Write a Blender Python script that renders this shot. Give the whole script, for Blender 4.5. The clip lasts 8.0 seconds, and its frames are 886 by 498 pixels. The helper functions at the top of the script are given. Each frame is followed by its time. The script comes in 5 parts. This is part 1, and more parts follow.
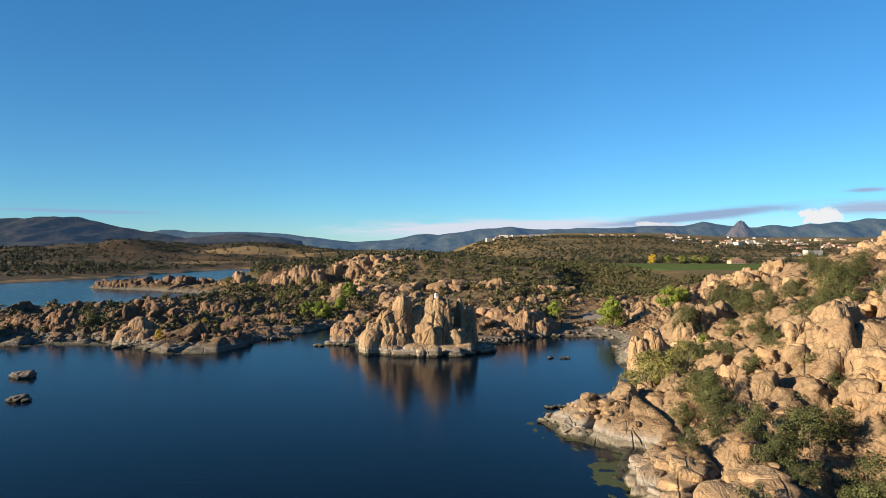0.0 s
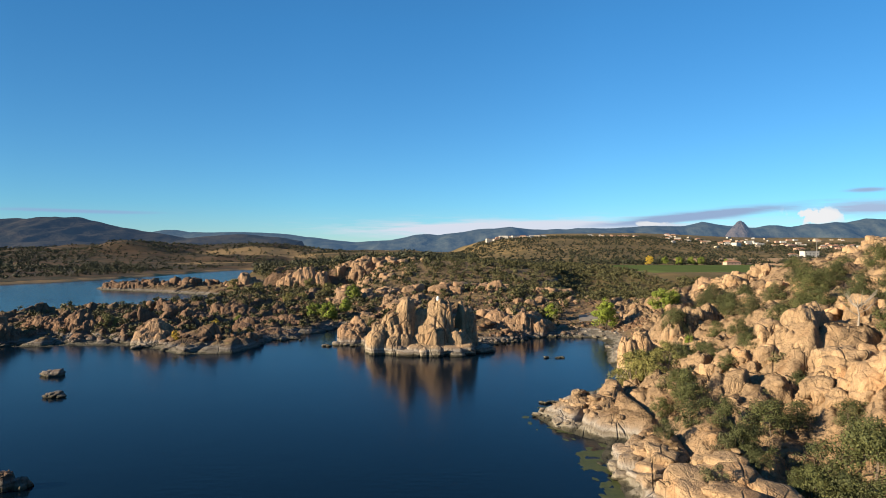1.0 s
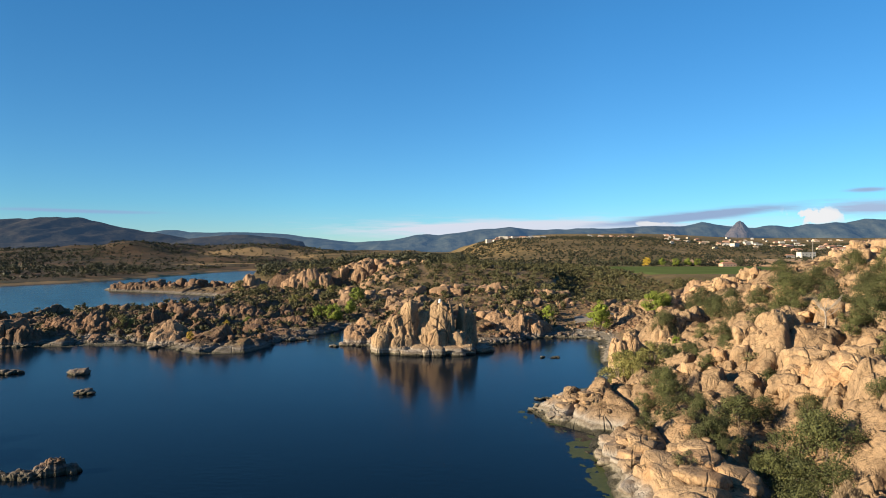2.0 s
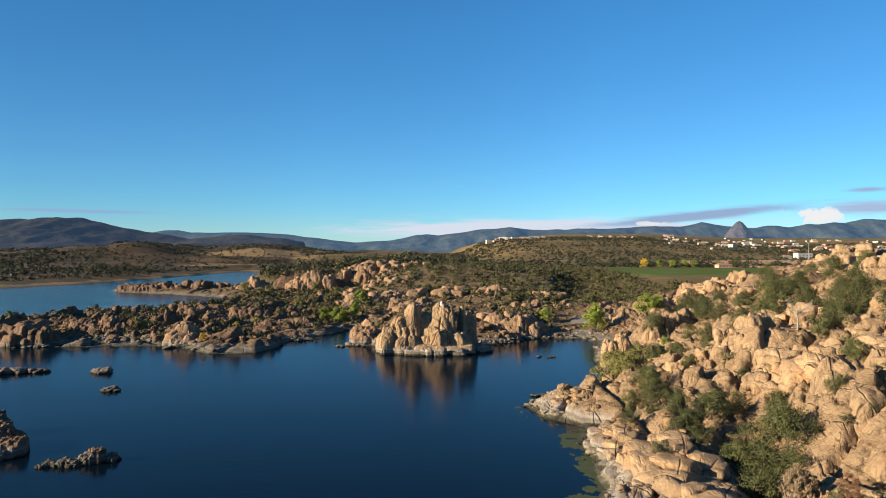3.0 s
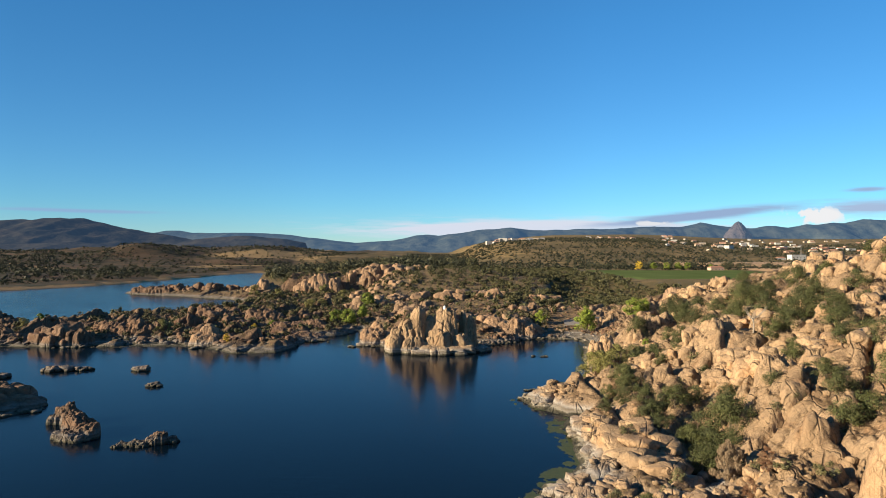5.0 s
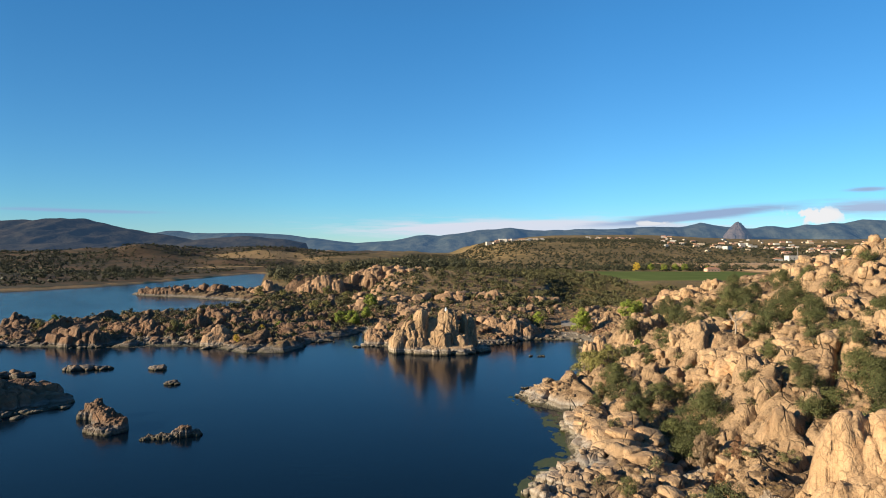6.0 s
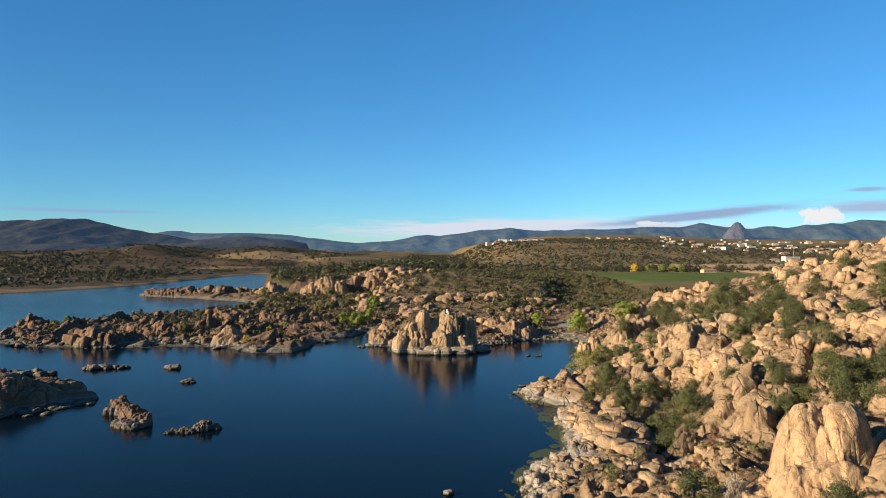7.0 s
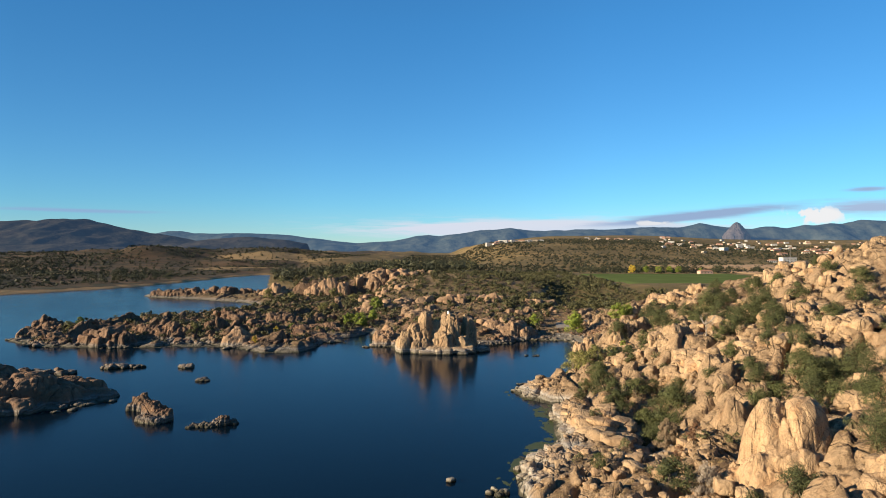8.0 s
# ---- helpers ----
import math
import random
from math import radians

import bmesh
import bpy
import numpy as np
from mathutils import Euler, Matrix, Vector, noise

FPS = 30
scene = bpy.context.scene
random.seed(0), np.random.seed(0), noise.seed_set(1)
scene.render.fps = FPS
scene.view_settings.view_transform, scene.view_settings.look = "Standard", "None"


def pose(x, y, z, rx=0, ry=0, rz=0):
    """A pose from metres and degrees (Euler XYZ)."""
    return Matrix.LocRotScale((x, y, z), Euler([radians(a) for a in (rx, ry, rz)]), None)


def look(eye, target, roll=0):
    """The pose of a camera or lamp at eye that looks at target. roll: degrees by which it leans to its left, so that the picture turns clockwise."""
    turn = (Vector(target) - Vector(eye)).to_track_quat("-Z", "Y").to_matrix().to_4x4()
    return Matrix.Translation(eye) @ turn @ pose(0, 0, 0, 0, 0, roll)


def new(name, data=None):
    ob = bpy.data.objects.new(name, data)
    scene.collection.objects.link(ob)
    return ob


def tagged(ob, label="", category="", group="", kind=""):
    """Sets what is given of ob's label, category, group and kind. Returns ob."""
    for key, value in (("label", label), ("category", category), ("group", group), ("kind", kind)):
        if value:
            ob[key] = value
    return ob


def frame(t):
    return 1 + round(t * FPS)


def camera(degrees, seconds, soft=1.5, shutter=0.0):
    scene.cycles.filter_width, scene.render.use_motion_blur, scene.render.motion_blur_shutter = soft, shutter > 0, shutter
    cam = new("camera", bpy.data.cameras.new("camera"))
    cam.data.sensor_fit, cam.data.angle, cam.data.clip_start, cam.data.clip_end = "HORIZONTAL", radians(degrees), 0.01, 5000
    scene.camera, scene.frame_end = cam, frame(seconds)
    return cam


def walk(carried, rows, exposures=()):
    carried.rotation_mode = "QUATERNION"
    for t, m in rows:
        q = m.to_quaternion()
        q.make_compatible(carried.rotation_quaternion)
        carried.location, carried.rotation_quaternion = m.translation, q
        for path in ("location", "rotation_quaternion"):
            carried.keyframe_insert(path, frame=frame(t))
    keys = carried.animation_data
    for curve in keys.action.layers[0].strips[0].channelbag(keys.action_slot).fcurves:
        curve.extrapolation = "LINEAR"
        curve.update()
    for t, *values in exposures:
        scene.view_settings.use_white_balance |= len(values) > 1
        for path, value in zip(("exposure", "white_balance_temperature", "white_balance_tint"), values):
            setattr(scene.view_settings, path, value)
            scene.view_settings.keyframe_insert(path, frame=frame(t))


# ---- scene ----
cam = camera(71.0, 8.0, 0.95)
# a drone that backs away from the shore in a straight line and climbs
EYE, TILT = 25.0, 0.10
walk(cam, [(k / 2, pose(-0.22 * k, -4.3125 * k, EYE + 0.7135 * k, 90 + TILT - 0.0039 * k, 0, 0.0027 * k)) for k in range(17)])

# ---------------------------------------------------------------- light
SUN_AZ, SUN_EL = 255.0, 18.0      # degrees: azimuth counted clockwise from the view's heading, height
world = bpy.data.worlds.new("world")
scene.world = world
world.use_nodes = True
wt = world.node_tree
sky = wt.nodes.new("ShaderNodeTexSky")
sky.sky_type, sky.sun_disc = "NISHITA", False
sky.sun_elevation, sky.sun_rotation = radians(SUN_EL), radians(SUN_AZ)
sky.air_density, sky.dust_density, sky.ozone_density, sky.altitude = 1.0, 0.0, 4.0, 1600
wt.nodes["Background"].inputs[1].default_value = 0.054
sun_way = Vector((math.sin(radians(SUN_AZ)) * math.cos(radians(SUN_EL)), math.cos(radians(SUN_AZ)) * math.cos(radians(SUN_EL)), math.sin(radians(SUN_EL))))
sun = new("sun", bpy.data.lights.new("sun", "SUN"))
sun.data.energy, sun.data.angle, sun.data.color = 5.4, radians(0.6), (1.0, 0.84, 0.61)
sun.matrix_world = look(sun_way * 100, (0, 0, 0))
scene.view_settings.exposure = 1.25


# ---------------------------------------------------------------- materials
def mat(name):
    m = bpy.data.materials.new(name)
    m.use_nodes = True
    return m, m.node_tree, m.node_tree.nodes["Principled BSDF"]


def node(t, kind, **values):
    n = t.nodes.new("ShaderNode" + kind)
    for k, v in values.items():
        key = int(k[1:]) if k[0] == "i" and k[1:].isdigit() else k.replace("_", " ")
        n.inputs[key].default_value = v
    return n


def ramp(t, fac, *stops):
    n = t.nodes.new("ShaderNodeValToRGB")
    e = n.color_ramp.elements
    while len(e) < len(stops):
        e.new(0.5)
    for el, (p, c) in zip(e, stops):
        el.position = p
        el.color = (*c, 1) if len(c) == 3 else c
    t.links.new(fac, n.inputs[0])
    return n.outputs[0]


def grey(v):
    return (v, v, v)


def noise_at(t, scale, detail=4, rough=0.55, vec=None, dist=0.0):
    n = node(t, "TexNoise", Scale=scale, Detail=detail, Roughness=rough, Distortion=dist)
    if vec is None:
        vec = t.nodes.new("ShaderNodeNewGeometry").outputs["Position"]
    t.links.new(vec, n.inputs["Vector"])
    return n.outputs[0]


def mixed(t, fac, a, b, mode="MIX"):
    n = t.nodes.new("ShaderNodeMix")
    n.data_type, n.blend_type = "RGBA", mode
    for sock, v in ((n.inputs[0], fac), (n.inputs[6], a), (n.inputs[7], b)):
        if isinstance(v, bpy.types.NodeSocket):
            t.links.new(v, sock)
        else:
            sock.default_value = v if not isinstance(v, tuple) else (*v, 1)
    return n.outputs[2]


def math_node(t, op, a, b=None, clamp=False):
    n = t.nodes.new("ShaderNodeMath")
    n.operation, n.use_clamp = op, clamp
    for i, v in enumerate((a, b)):
        if isinstance(v, bpy.types.NodeSocket):
            t.links.new(v, n.inputs[i])
        elif v is not None:
            n.inputs[i].default_value = v
    return n.outputs[0]


def scaled(t, vec, s):
    n = t.nodes.new("ShaderNodeMapping")
    n.inputs["Scale"].default_value = s
    t.links.new(vec, n.inputs[0])
    return n.outputs[0]


def bump(t, bsdf, height, strength, dist):
    n = node(t, "Bump", Strength=strength, Distance=dist)
    t.links.new(height, n.inputs["Height"])
    t.links.new(n.outputs[0], bsdf.inputs["Normal"])


def granite_mat(name, light, mid, dark, soil=None, crust=1.0, tide=4.0):
    """Weathered granite: mottled, streaked with varnish, with the pale and dark rings of the lake's old levels near the water."""
    m, t, b = mat(name)
    geo = t.nodes.new("ShaderNodeNewGeometry")
    pos = geo.outputs["Position"]
    obj = t.nodes.new("ShaderNodeObjectInfo")
    sep = t.nodes.new("ShaderNodeSeparateXYZ")
    t.links.new(pos, sep.inputs[0])
    big = noise_at(t, 0.11, 5, 0.6, pos)
    fine = noise_at(t, 1.6, 6, 0.65, pos)
    grain = noise_at(t, 9.0, 4, 0.7, pos)
    col = ramp(t, big, (0.30, mid), (0.52, light), (0.72, tuple(0.6 * a + 0.4 * c for a, c in zip(light, mid))))
    col = mixed(t, ramp(t, fine, (0.42, grey(0.0)), (0.68, grey(0.55))), col, mid)
    # varnish streaks that run down the faces
    streak = noise_at(t, 1.0, 5, 0.6, scaled(t, pos, (0.55, 0.55, 0.10)))
    col = mixed(t, ramp(t, streak, (0.52, grey(0.0)), (0.74, grey(0.7))), col, dark)
    col = mixed(t, ramp(t, grain, (0.35, grey(0.45)), (0.6, grey(0.0))), col, tuple(0.62 * c for c in mid))
    # rust and cream patches, a few metres wide
    col = mixed(t, ramp(t, noise_at(t, 0.33, 4, 0.6, pos, 0.4), (0.50, grey(0.0)), (0.66, grey(0.55))), col, tuple(min(1.0, c * g) for c, g in zip(light, (1.18, 1.16, 1.12))))
    col = mixed(t, ramp(t, noise_at(t, 0.21, 4, 0.6, scaled(t, pos, (1.0, 1.0, 0.6)), 0.4), (0.55, grey(0.0)), (0.70, grey(0.6))), col, tuple(c * g for c, g in zip(mid, (1.05, 0.86, 0.70))))
    # open joints, drawn as darker lines in the rock
    nz3 = node(t, "TexNoise", Scale=0.45, Detail=4)
    t.links.new(pos, nz3.inputs["Vector"])
    warp = t.nodes.new("ShaderNodeVectorMath")
    warp.operation = "MULTIPLY_ADD"
    t.links.new(nz3.outputs[1], warp.inputs[0])
    warp.inputs[1].default_value = (0.28, 0.28, 0.28)
    t.links.new(pos, warp.inputs[2])
    turned = t.nodes.new("ShaderNodeMapping")
    turned.inputs["Rotation"].default_value, turned.inputs["Scale"].default_value = (0.2, 0.35, 0.6), (1.0, 0.62, 0.5)
    t.links.new(warp.outputs[0], turned.inputs[0])
    joints = []
    for size, width in ((0.24, 0.03), (0.75, 0.06), (1.7, 0.07)):
        v = t.nodes.new("ShaderNodeTexVoronoi")
        v.feature = "DISTANCE_TO_EDGE"
        v.inputs["Scale"].default_value = size
        t.links.new(turned.outputs[0], v.inputs["Vector"])
        joints.append(ramp(t, v.outputs["Distance"], (0.0, grey(0.0)), (width, grey(1.0))))
    some = ramp(t, noise_at(t, 0.22, 3, 0.5, pos), (0.40, grey(0.0)), (0.58, grey(1.0)))
    small_joint = mixed(t, some, (1.0, 1.0, 1.0), joints[1])
    joints[0] = mixed(t, ramp(t, noise_at(t, 0.13, 3, 0.5, scaled(t, pos, (1, 1, 1.7))), (0.42, grey(0.0)), (0.56, grey(1.0))), (1.0, 1.0, 1.0), joints[0])
    col = mixed(t, 1.0, col, ramp(t, joints[0], (0.0, grey(0.5)), (1.0, grey(1.0))), "MULTIPLY")
    col = mixed(t, 1.0, col, ramp(t, small_joint, (0.0, grey(0.7)), (1.0, grey(1.0))), "MULTIPLY")
    hair = mixed(t, ramp(t, noise_at(t, 0.3, 3, 0.5, scaled(t, pos, (1.3, 1, 1))), (0.44, grey(0.0)), (0.54, grey(1.0))), (1.0, 1.0, 1.0), joints[2])
    col = mixed(t, 1.0, col, ramp(t, hair, (0.0, grey(0.74)), (1.0, grey(1.0))), "MULTIPLY")
    # dark lichen and desert varnish in blotches
    col = mixed(t, ramp(t, noise_at(t, 0.9, 6, 0.7, pos, 0.6), (0.56, grey(0.0)), (0.70, grey(0.62))), col, tuple(0.8 * c for c in dark))
    # each block has its own tone
    tone = ramp(t, obj.outputs["Random"], (0.0, (0.78, 0.76, 0.74)), (0.5, (1.0, 0.98, 0.95)), (1.0, (1.12, 1.05, 0.98)))
    col = mixed(t, 1.0, col, tone, "MULTIPLY")
    if soil:
        nz = t.nodes.new("ShaderNodeSeparateXYZ")
        t.links.new(geo.outputs["Normal"], nz.inputs[0])
        flat = math_node(t, "ADD", nz.outputs[2], math_node(t, "MULTIPLY", fine, 0.35))
        flat = math_node(t, "ADD", flat, math_node(t, "MULTIPLY", big, 0.25))
        sc = ramp(t, noise_at(t, 0.5, 5, 0.6, pos), (0.35, soil), (0.55, tuple(c * 0.75 for c in soil)), (0.7, tuple(c * d for c, d in zip(soil, (1.5, 1.6, 1.3)))))
        lo = math_node(t, "MULTIPLY", math_node(t, "SUBTRACT", flat, 1.16), 9.0, True)
        col = mixed(t, lo, col, sc)
    # rings: wet and dark, pale crust, grey, then clean rock
    wob = math_node(t, "MULTIPLY", math_node(t, "SUBTRACT", noise_at(t, 0.35, 4, 0.6, pos), 0.5), 1.6)
    lvl = math_node(t, "ADD", sep.outputs[2], wob)
    lvl = math_node(t, "DIVIDE", lvl, tide, True)
    ring = ramp(t, lvl, (0.0, (0.030, 0.028, 0.018)), (0.09, (0.06, 0.055, 0.035)), *((p, tuple(crust * v for v in c)) for p, c in ((0.15, (0.30, 0.27, 0.21)), (0.26, (0.17, 0.15, 0.12)), (0.36, (0.42, 0.40, 0.36)), (0.48, (0.24, 0.21, 0.18)), (0.7, (0.34, 0.26, 0.18)))))
    rf = ramp(t, lvl, (0.0, grey(1.0)), (0.12, grey(0.9)), (0.4, grey(0.62)), (0.72, grey(0.0)))
    col = mixed(t, rf, col, ring)
    t.links.new(col, b.inputs["Base Color"])
    b.inputs["Roughness"].default_value = 0.85
    b.inputs["Specular IOR Level"].default_value = 0.25
    coarse = noise_at(t, 0.7, 5, 0.6, pos)
    hgt = math_node(t, "ADD", math_node(t, "MULTIPLY", joints[0], 0.42), math_node(t, "MULTIPLY", small_joint, 0.08))
    hgt = math_node(t, "ADD", hgt, math_node(t, "ADD", math_node(t, "MULTIPLY", fine, 0.44), math_node(t, "MULTIPLY", grain, 0.07)))
    hgt = math_node(t, "ADD", hgt, math_node(t, "ADD", math_node(t, "MULTIPLY", coarse, 0.55), math_node(t, "MULTIPLY", hair, 0.06)))
    bump(t, b, hgt, 1.0, 0.9)
    return m


GRANITE = granite_mat("granite_buff", (0.405, 0.284, 0.168), (0.30, 0.196, 0.110), (0.11, 0.075, 0.051), None, 0.78)
GRANITE_SOIL = granite_mat("granite_bedrock", (0.375, 0.261, 0.154), (0.275, 0.181, 0.102), (0.11, 0.075, 0.05), soil=(0.14, 0.086, 0.043), crust=0.78)
# reddish granite; half shade over the spit and islet is put into its colour
GRANITE_RED_SHADED = granite_mat("granite_red_shaded", (0.205, 0.124, 0.075), (0.125, 0.077, 0.049), (0.045, 0.033, 0.026), None, 0.42, 2.8)
GRANITE_TAN = granite_mat("granite_tan", (0.31, 0.205, 0.125), (0.22, 0.145, 0.09), (0.085, 0.06, 0.045), None, 0.6, 3.2)
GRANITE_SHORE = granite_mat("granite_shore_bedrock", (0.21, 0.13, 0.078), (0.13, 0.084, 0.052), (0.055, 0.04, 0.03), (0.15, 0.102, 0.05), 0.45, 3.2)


def ground_mat():
    m, t, b = mat("scrub_ground")
    pos = t.nodes.new("ShaderNodeNewGeometry").outputs["Position"]
    big = noise_at(t, 0.006, 6, 0.6, pos)
    med = noise_at(t, 0.05, 6, 0.65, pos)
    fine = noise_at(t, 0.6, 5, 0.65, pos)
    col = ramp(t, big, (0.36, (0.12, 0.082, 0.04)), (0.52, (0.18, 0.12, 0.053)), (0.64, (0.28, 0.18, 0.078)))
    col = mixed(t, ramp(t, med, (0.38, grey(0.0)), (0.54, grey(0.7))), col, (0.08, 0.066, 0.03))
    col = mixed(t, ramp(t, fine, (0.5, grey(0.0)), (0.65, grey(0.4))), col, (0.075, 0.07, 0.03))
    sep = t.nodes.new("ShaderNodeSeparateXYZ")
    t.links.new(pos, sep.inputs[0])
    # brushy plain west, its dim light put into the colour; dry grass on the mesa
    west = math_node(t, "MULTIPLY", math_node(t, "ADD", sep.outputs[0], 120.0), -0.006, True)
    brush = mixed(t, ramp(t, med, (0.42, grey(0.0)), (0.6, grey(1.0))), (0.066, 0.046, 0.028), (0.034, 0.034, 0.022))
    brush = mixed(t, ramp(t, noise_at(t, 0.02, 5, 0.6, scaled(t, pos, (0.5, 1.0, 1.0))), (0.48, grey(0.0)), (0.6, grey(0.8))), brush, (0.088, 0.054, 0.030))
    brush = mixed(t, ramp(t, noise_at(t, 0.009, 4, 0.5, scaled(t, pos, (0.5, 1.0, 1.0))), (0.56, grey(0.0)), (0.60, grey(1.0))), brush, (0.20, 0.135, 0.066))
    # bare tan beach along the lake
    beach = math_node(t, "SUBTRACT", math_node(t, "ADD", sep.outputs[2], math_node(t, "MULTIPLY", med, 1.6)), 2.9)
    beach = math_node(t, "MULTIPLY", math_node(t, "MULTIPLY", beach, -2.0, True), math_node(t, "MULTIPLY", math_node(t, "ADD", sep.outputs[0], 240.0), -0.03, True))
    brush = mixed(t, beach, brush, (0.30, 0.195, 0.10))
    col = mixed(t, west, col, brush)
    t.links.new(col, b.inputs["Base Color"])
    b.inputs["Roughness"].default_value = 0.95
    b.inputs["Specular IOR Level"].default_value = 0.1
    bump(t, b, math_node(t, "ADD", med, fine), 0.6, 1.0)
    return m


def plain_mat(name, a, c, scale=2.0, rough=0.8, metal=0.0, spec=0.3, dist=0.02):
    m, t, b = mat(name)
    n = noise_at(t, scale, 5, 0.6)
    t.links.new(ramp(t, n, (0.3, a), (0.7, c)), b.inputs["Base Color"])
    b.inputs["Roughness"].default_value, b.inputs["Metallic"].default_value = rough, metal
    b.inputs["Specular IOR Level"].default_value = spec
    bump(t, b, n, 0.4, dist)
    return m


def leaf_mat(name, a, c):
    m, t, b = mat(name)
    geo = t.nodes.new("ShaderNodeNewGeometry")
    r = ramp(t, geo.outputs["Random Per Island"], (0.0, a), (1.0, c))
    obj = t.nodes.new("ShaderNodeObjectInfo")
    r = mixed(t, 1.0, r, ramp(t, obj.outputs["Random"], (0.0, grey(0.75)), (1.0, (1.15, 1.12, 1.0))), "MULTIPLY")
    t.links.new(r, b.inputs["Base Color"])
    b.inputs["Roughness"].default_value = 0.7
    b.inputs["Specular IOR Level"].default_value = 0.2
    return m


def water_mat():
    m, t, b = mat("lake_water")
    pos = t.nodes.new("ShaderNodeNewGeometry").outputs["Position"]
    b.inputs["Base Color"].default_value = (0.0014, 0.005, 0.010, 1)
    b.inputs["Roughness"].default_value = 0.16
    b.inputs["IOR"].default_value = 1.18
    small = noise_at(t, 1.3, 3, 0.5, scaled(t, pos, (0.4, 1.0, 1.0)))
    big = noise_at(t, 0.06, 3, 0.5, pos)
    # wind ripples the open upper lake more than the sheltered bay
    sep = t.nodes.new("ShaderNodeSeparateXYZ")
    t.links.new(pos, sep.inputs[0])
    wind = ramp(t, math_node(t, "DIVIDE", sep.outputs[1], 600.0, True), (0.30, grey(1.0)), (0.55, grey(6.0)))
    h = math_node(t, "MULTIPLY", small, ramp(t, big, (0.35, grey(0.25)), (0.65, grey(1.0))))
    bump(t, b, math_node(t, "MULTIPLY", h, wind), 0.30, 0.10)
    return m




def cloudy_sky():
    """Low cloud banks along the horizon, laid over the clear sky."""
    t = wt
    way = t.nodes.new("ShaderNodeTexCoord").outputs["Generated"]
    sep = t.nodes.new("ShaderNodeSeparateXYZ")
    t.links.new(way, sep.inputs[0])
    az = math_node(t, "ARCTAN2", sep.outputs[0], sep.outputs[1])
    el = sep.outputs[2]
    vec = t.nodes.new("ShaderNodeCombineXYZ")
    t.links.new(math_node(t, "MULTIPLY", az, 5.0), vec.inputs[0])
    t.links.new(math_node(t, "MULTIPLY", el, 55.0), vec.inputs[1])
    puff = noise_at(t, 2.2, 6, 0.62, vec.outputs[0], 0.3)
    lump = node(t, "TexNoise", Scale=42.0, Detail=6, Roughness=0.6)
    t.links.new(way, lump.inputs["Vector"])
    lump = lump.outputs[0]

    def patch(a0, e0, wa, we, tilt=0.0):
        u = math_node(t, "DIVIDE", math_node(t, "SUBTRACT", az, a0), wa)
        e1 = math_node(t, "ADD", e0, math_node(t, "MULTIPLY", math_node(t, "SUBTRACT", az, a0), tilt))
        v = math_node(t, "DIVIDE", math_node(t, "SUBTRACT", el, e1), we)
        r2 = math_node(t, "ADD", math_node(t, "MULTIPLY", u, u), math_node(t, "MULTIPLY", v, v))
        return math_node(t, "EXPONENT", math_node(t, "MULTIPLY", r2, -1.0))

    def over(col, shape, texture, lo, hi, tint, most, gain=1.1):
        k = math_node(t, "ADD", shape, math_node(t, "MULTIPLY", math_node(t, "SUBTRACT", texture, 0.5), gain))
        k = math_node(t, "MULTIPLY", math_node(t, "SUBTRACT", k, lo), 1 / (hi - lo), True)
        k = math_node(t, "MULTIPLY", math_node(t, "MULTIPLY", k, shape, True), most, True)
        return mixed(t, k, col, tuple(c * bright for c in tint))

    # clear, dry mountain air, paler low down
    col = mixed(t, 1.0, sky.outputs[0], ramp(t, el, (0.0, (0.74, 0.86, 0.89)), (0.07, (0.59, 0.92, 0.96)), (0.34, (0.49, 1.03, 1.13))), "MULTIPLY")
    col = mixed(t, 1.0, col, (1.02, 1.11, 1.19), "MULTIPLY")
    # sky made darker to the west and brighter ahead, by bearing
    col = mixed(t, 1.0, col, ramp(t, math_node(t, "ADD", math_node(t, "MULTIPLY", az, 0.5), 0.5), (0.20, grey(0.84)), (0.40, grey(1.10)), (0.62, grey(1.17)), (0.82, grey(1.03))), "MULTIPLY")
    bright = 0.97
    col = over(col, patch(0.15, 0.033, 0.30, 0.016), puff, 0.12, 0.60, (5.5, 5.9, 6.8), 1.6, 1.9)
    col = over(col, patch(0.38, 0.050, 0.18, 0.010, 0.09), puff, 0.30, 0.75, (2.5, 3.5, 5.2), 1.2)
    col = over(col, patch(0.30, 0.030, 0.16, 0.008, 0.0), puff, 0.30, 0.85, (4.6, 5.6, 6.8), 1.2)
    col = over(col, patch(-0.53, 0.054, 0.12, 0.0035), puff, 0.25, 0.8, (2.2, 3.5, 5.4), 0.9)
    col = over(col, patch(0.60, 0.056, 0.09, 0.014, 0.02), puff, 0.35, 0.9, (3.2, 4.2, 5.8), 1.1)
    col = over(col, patch(0.60, 0.080, 0.03, 0.004), puff, 0.30, 0.85, (2.6, 3.7, 5.4), 1.0)
    col = over(col, patch(0.540, 0.047, 0.032, 0.011), lump, 0.42, 0.66, (7.0, 7.0, 7.1), 2.0, 3.0)
    col = over(col, patch(0.322, 0.040, 0.030, 0.004), lump, 0.35, 0.6, (6.2, 6.3, 6.6), 1.4, 2.4)
    t.links.new(col, t.nodes["Background"].inputs[0])


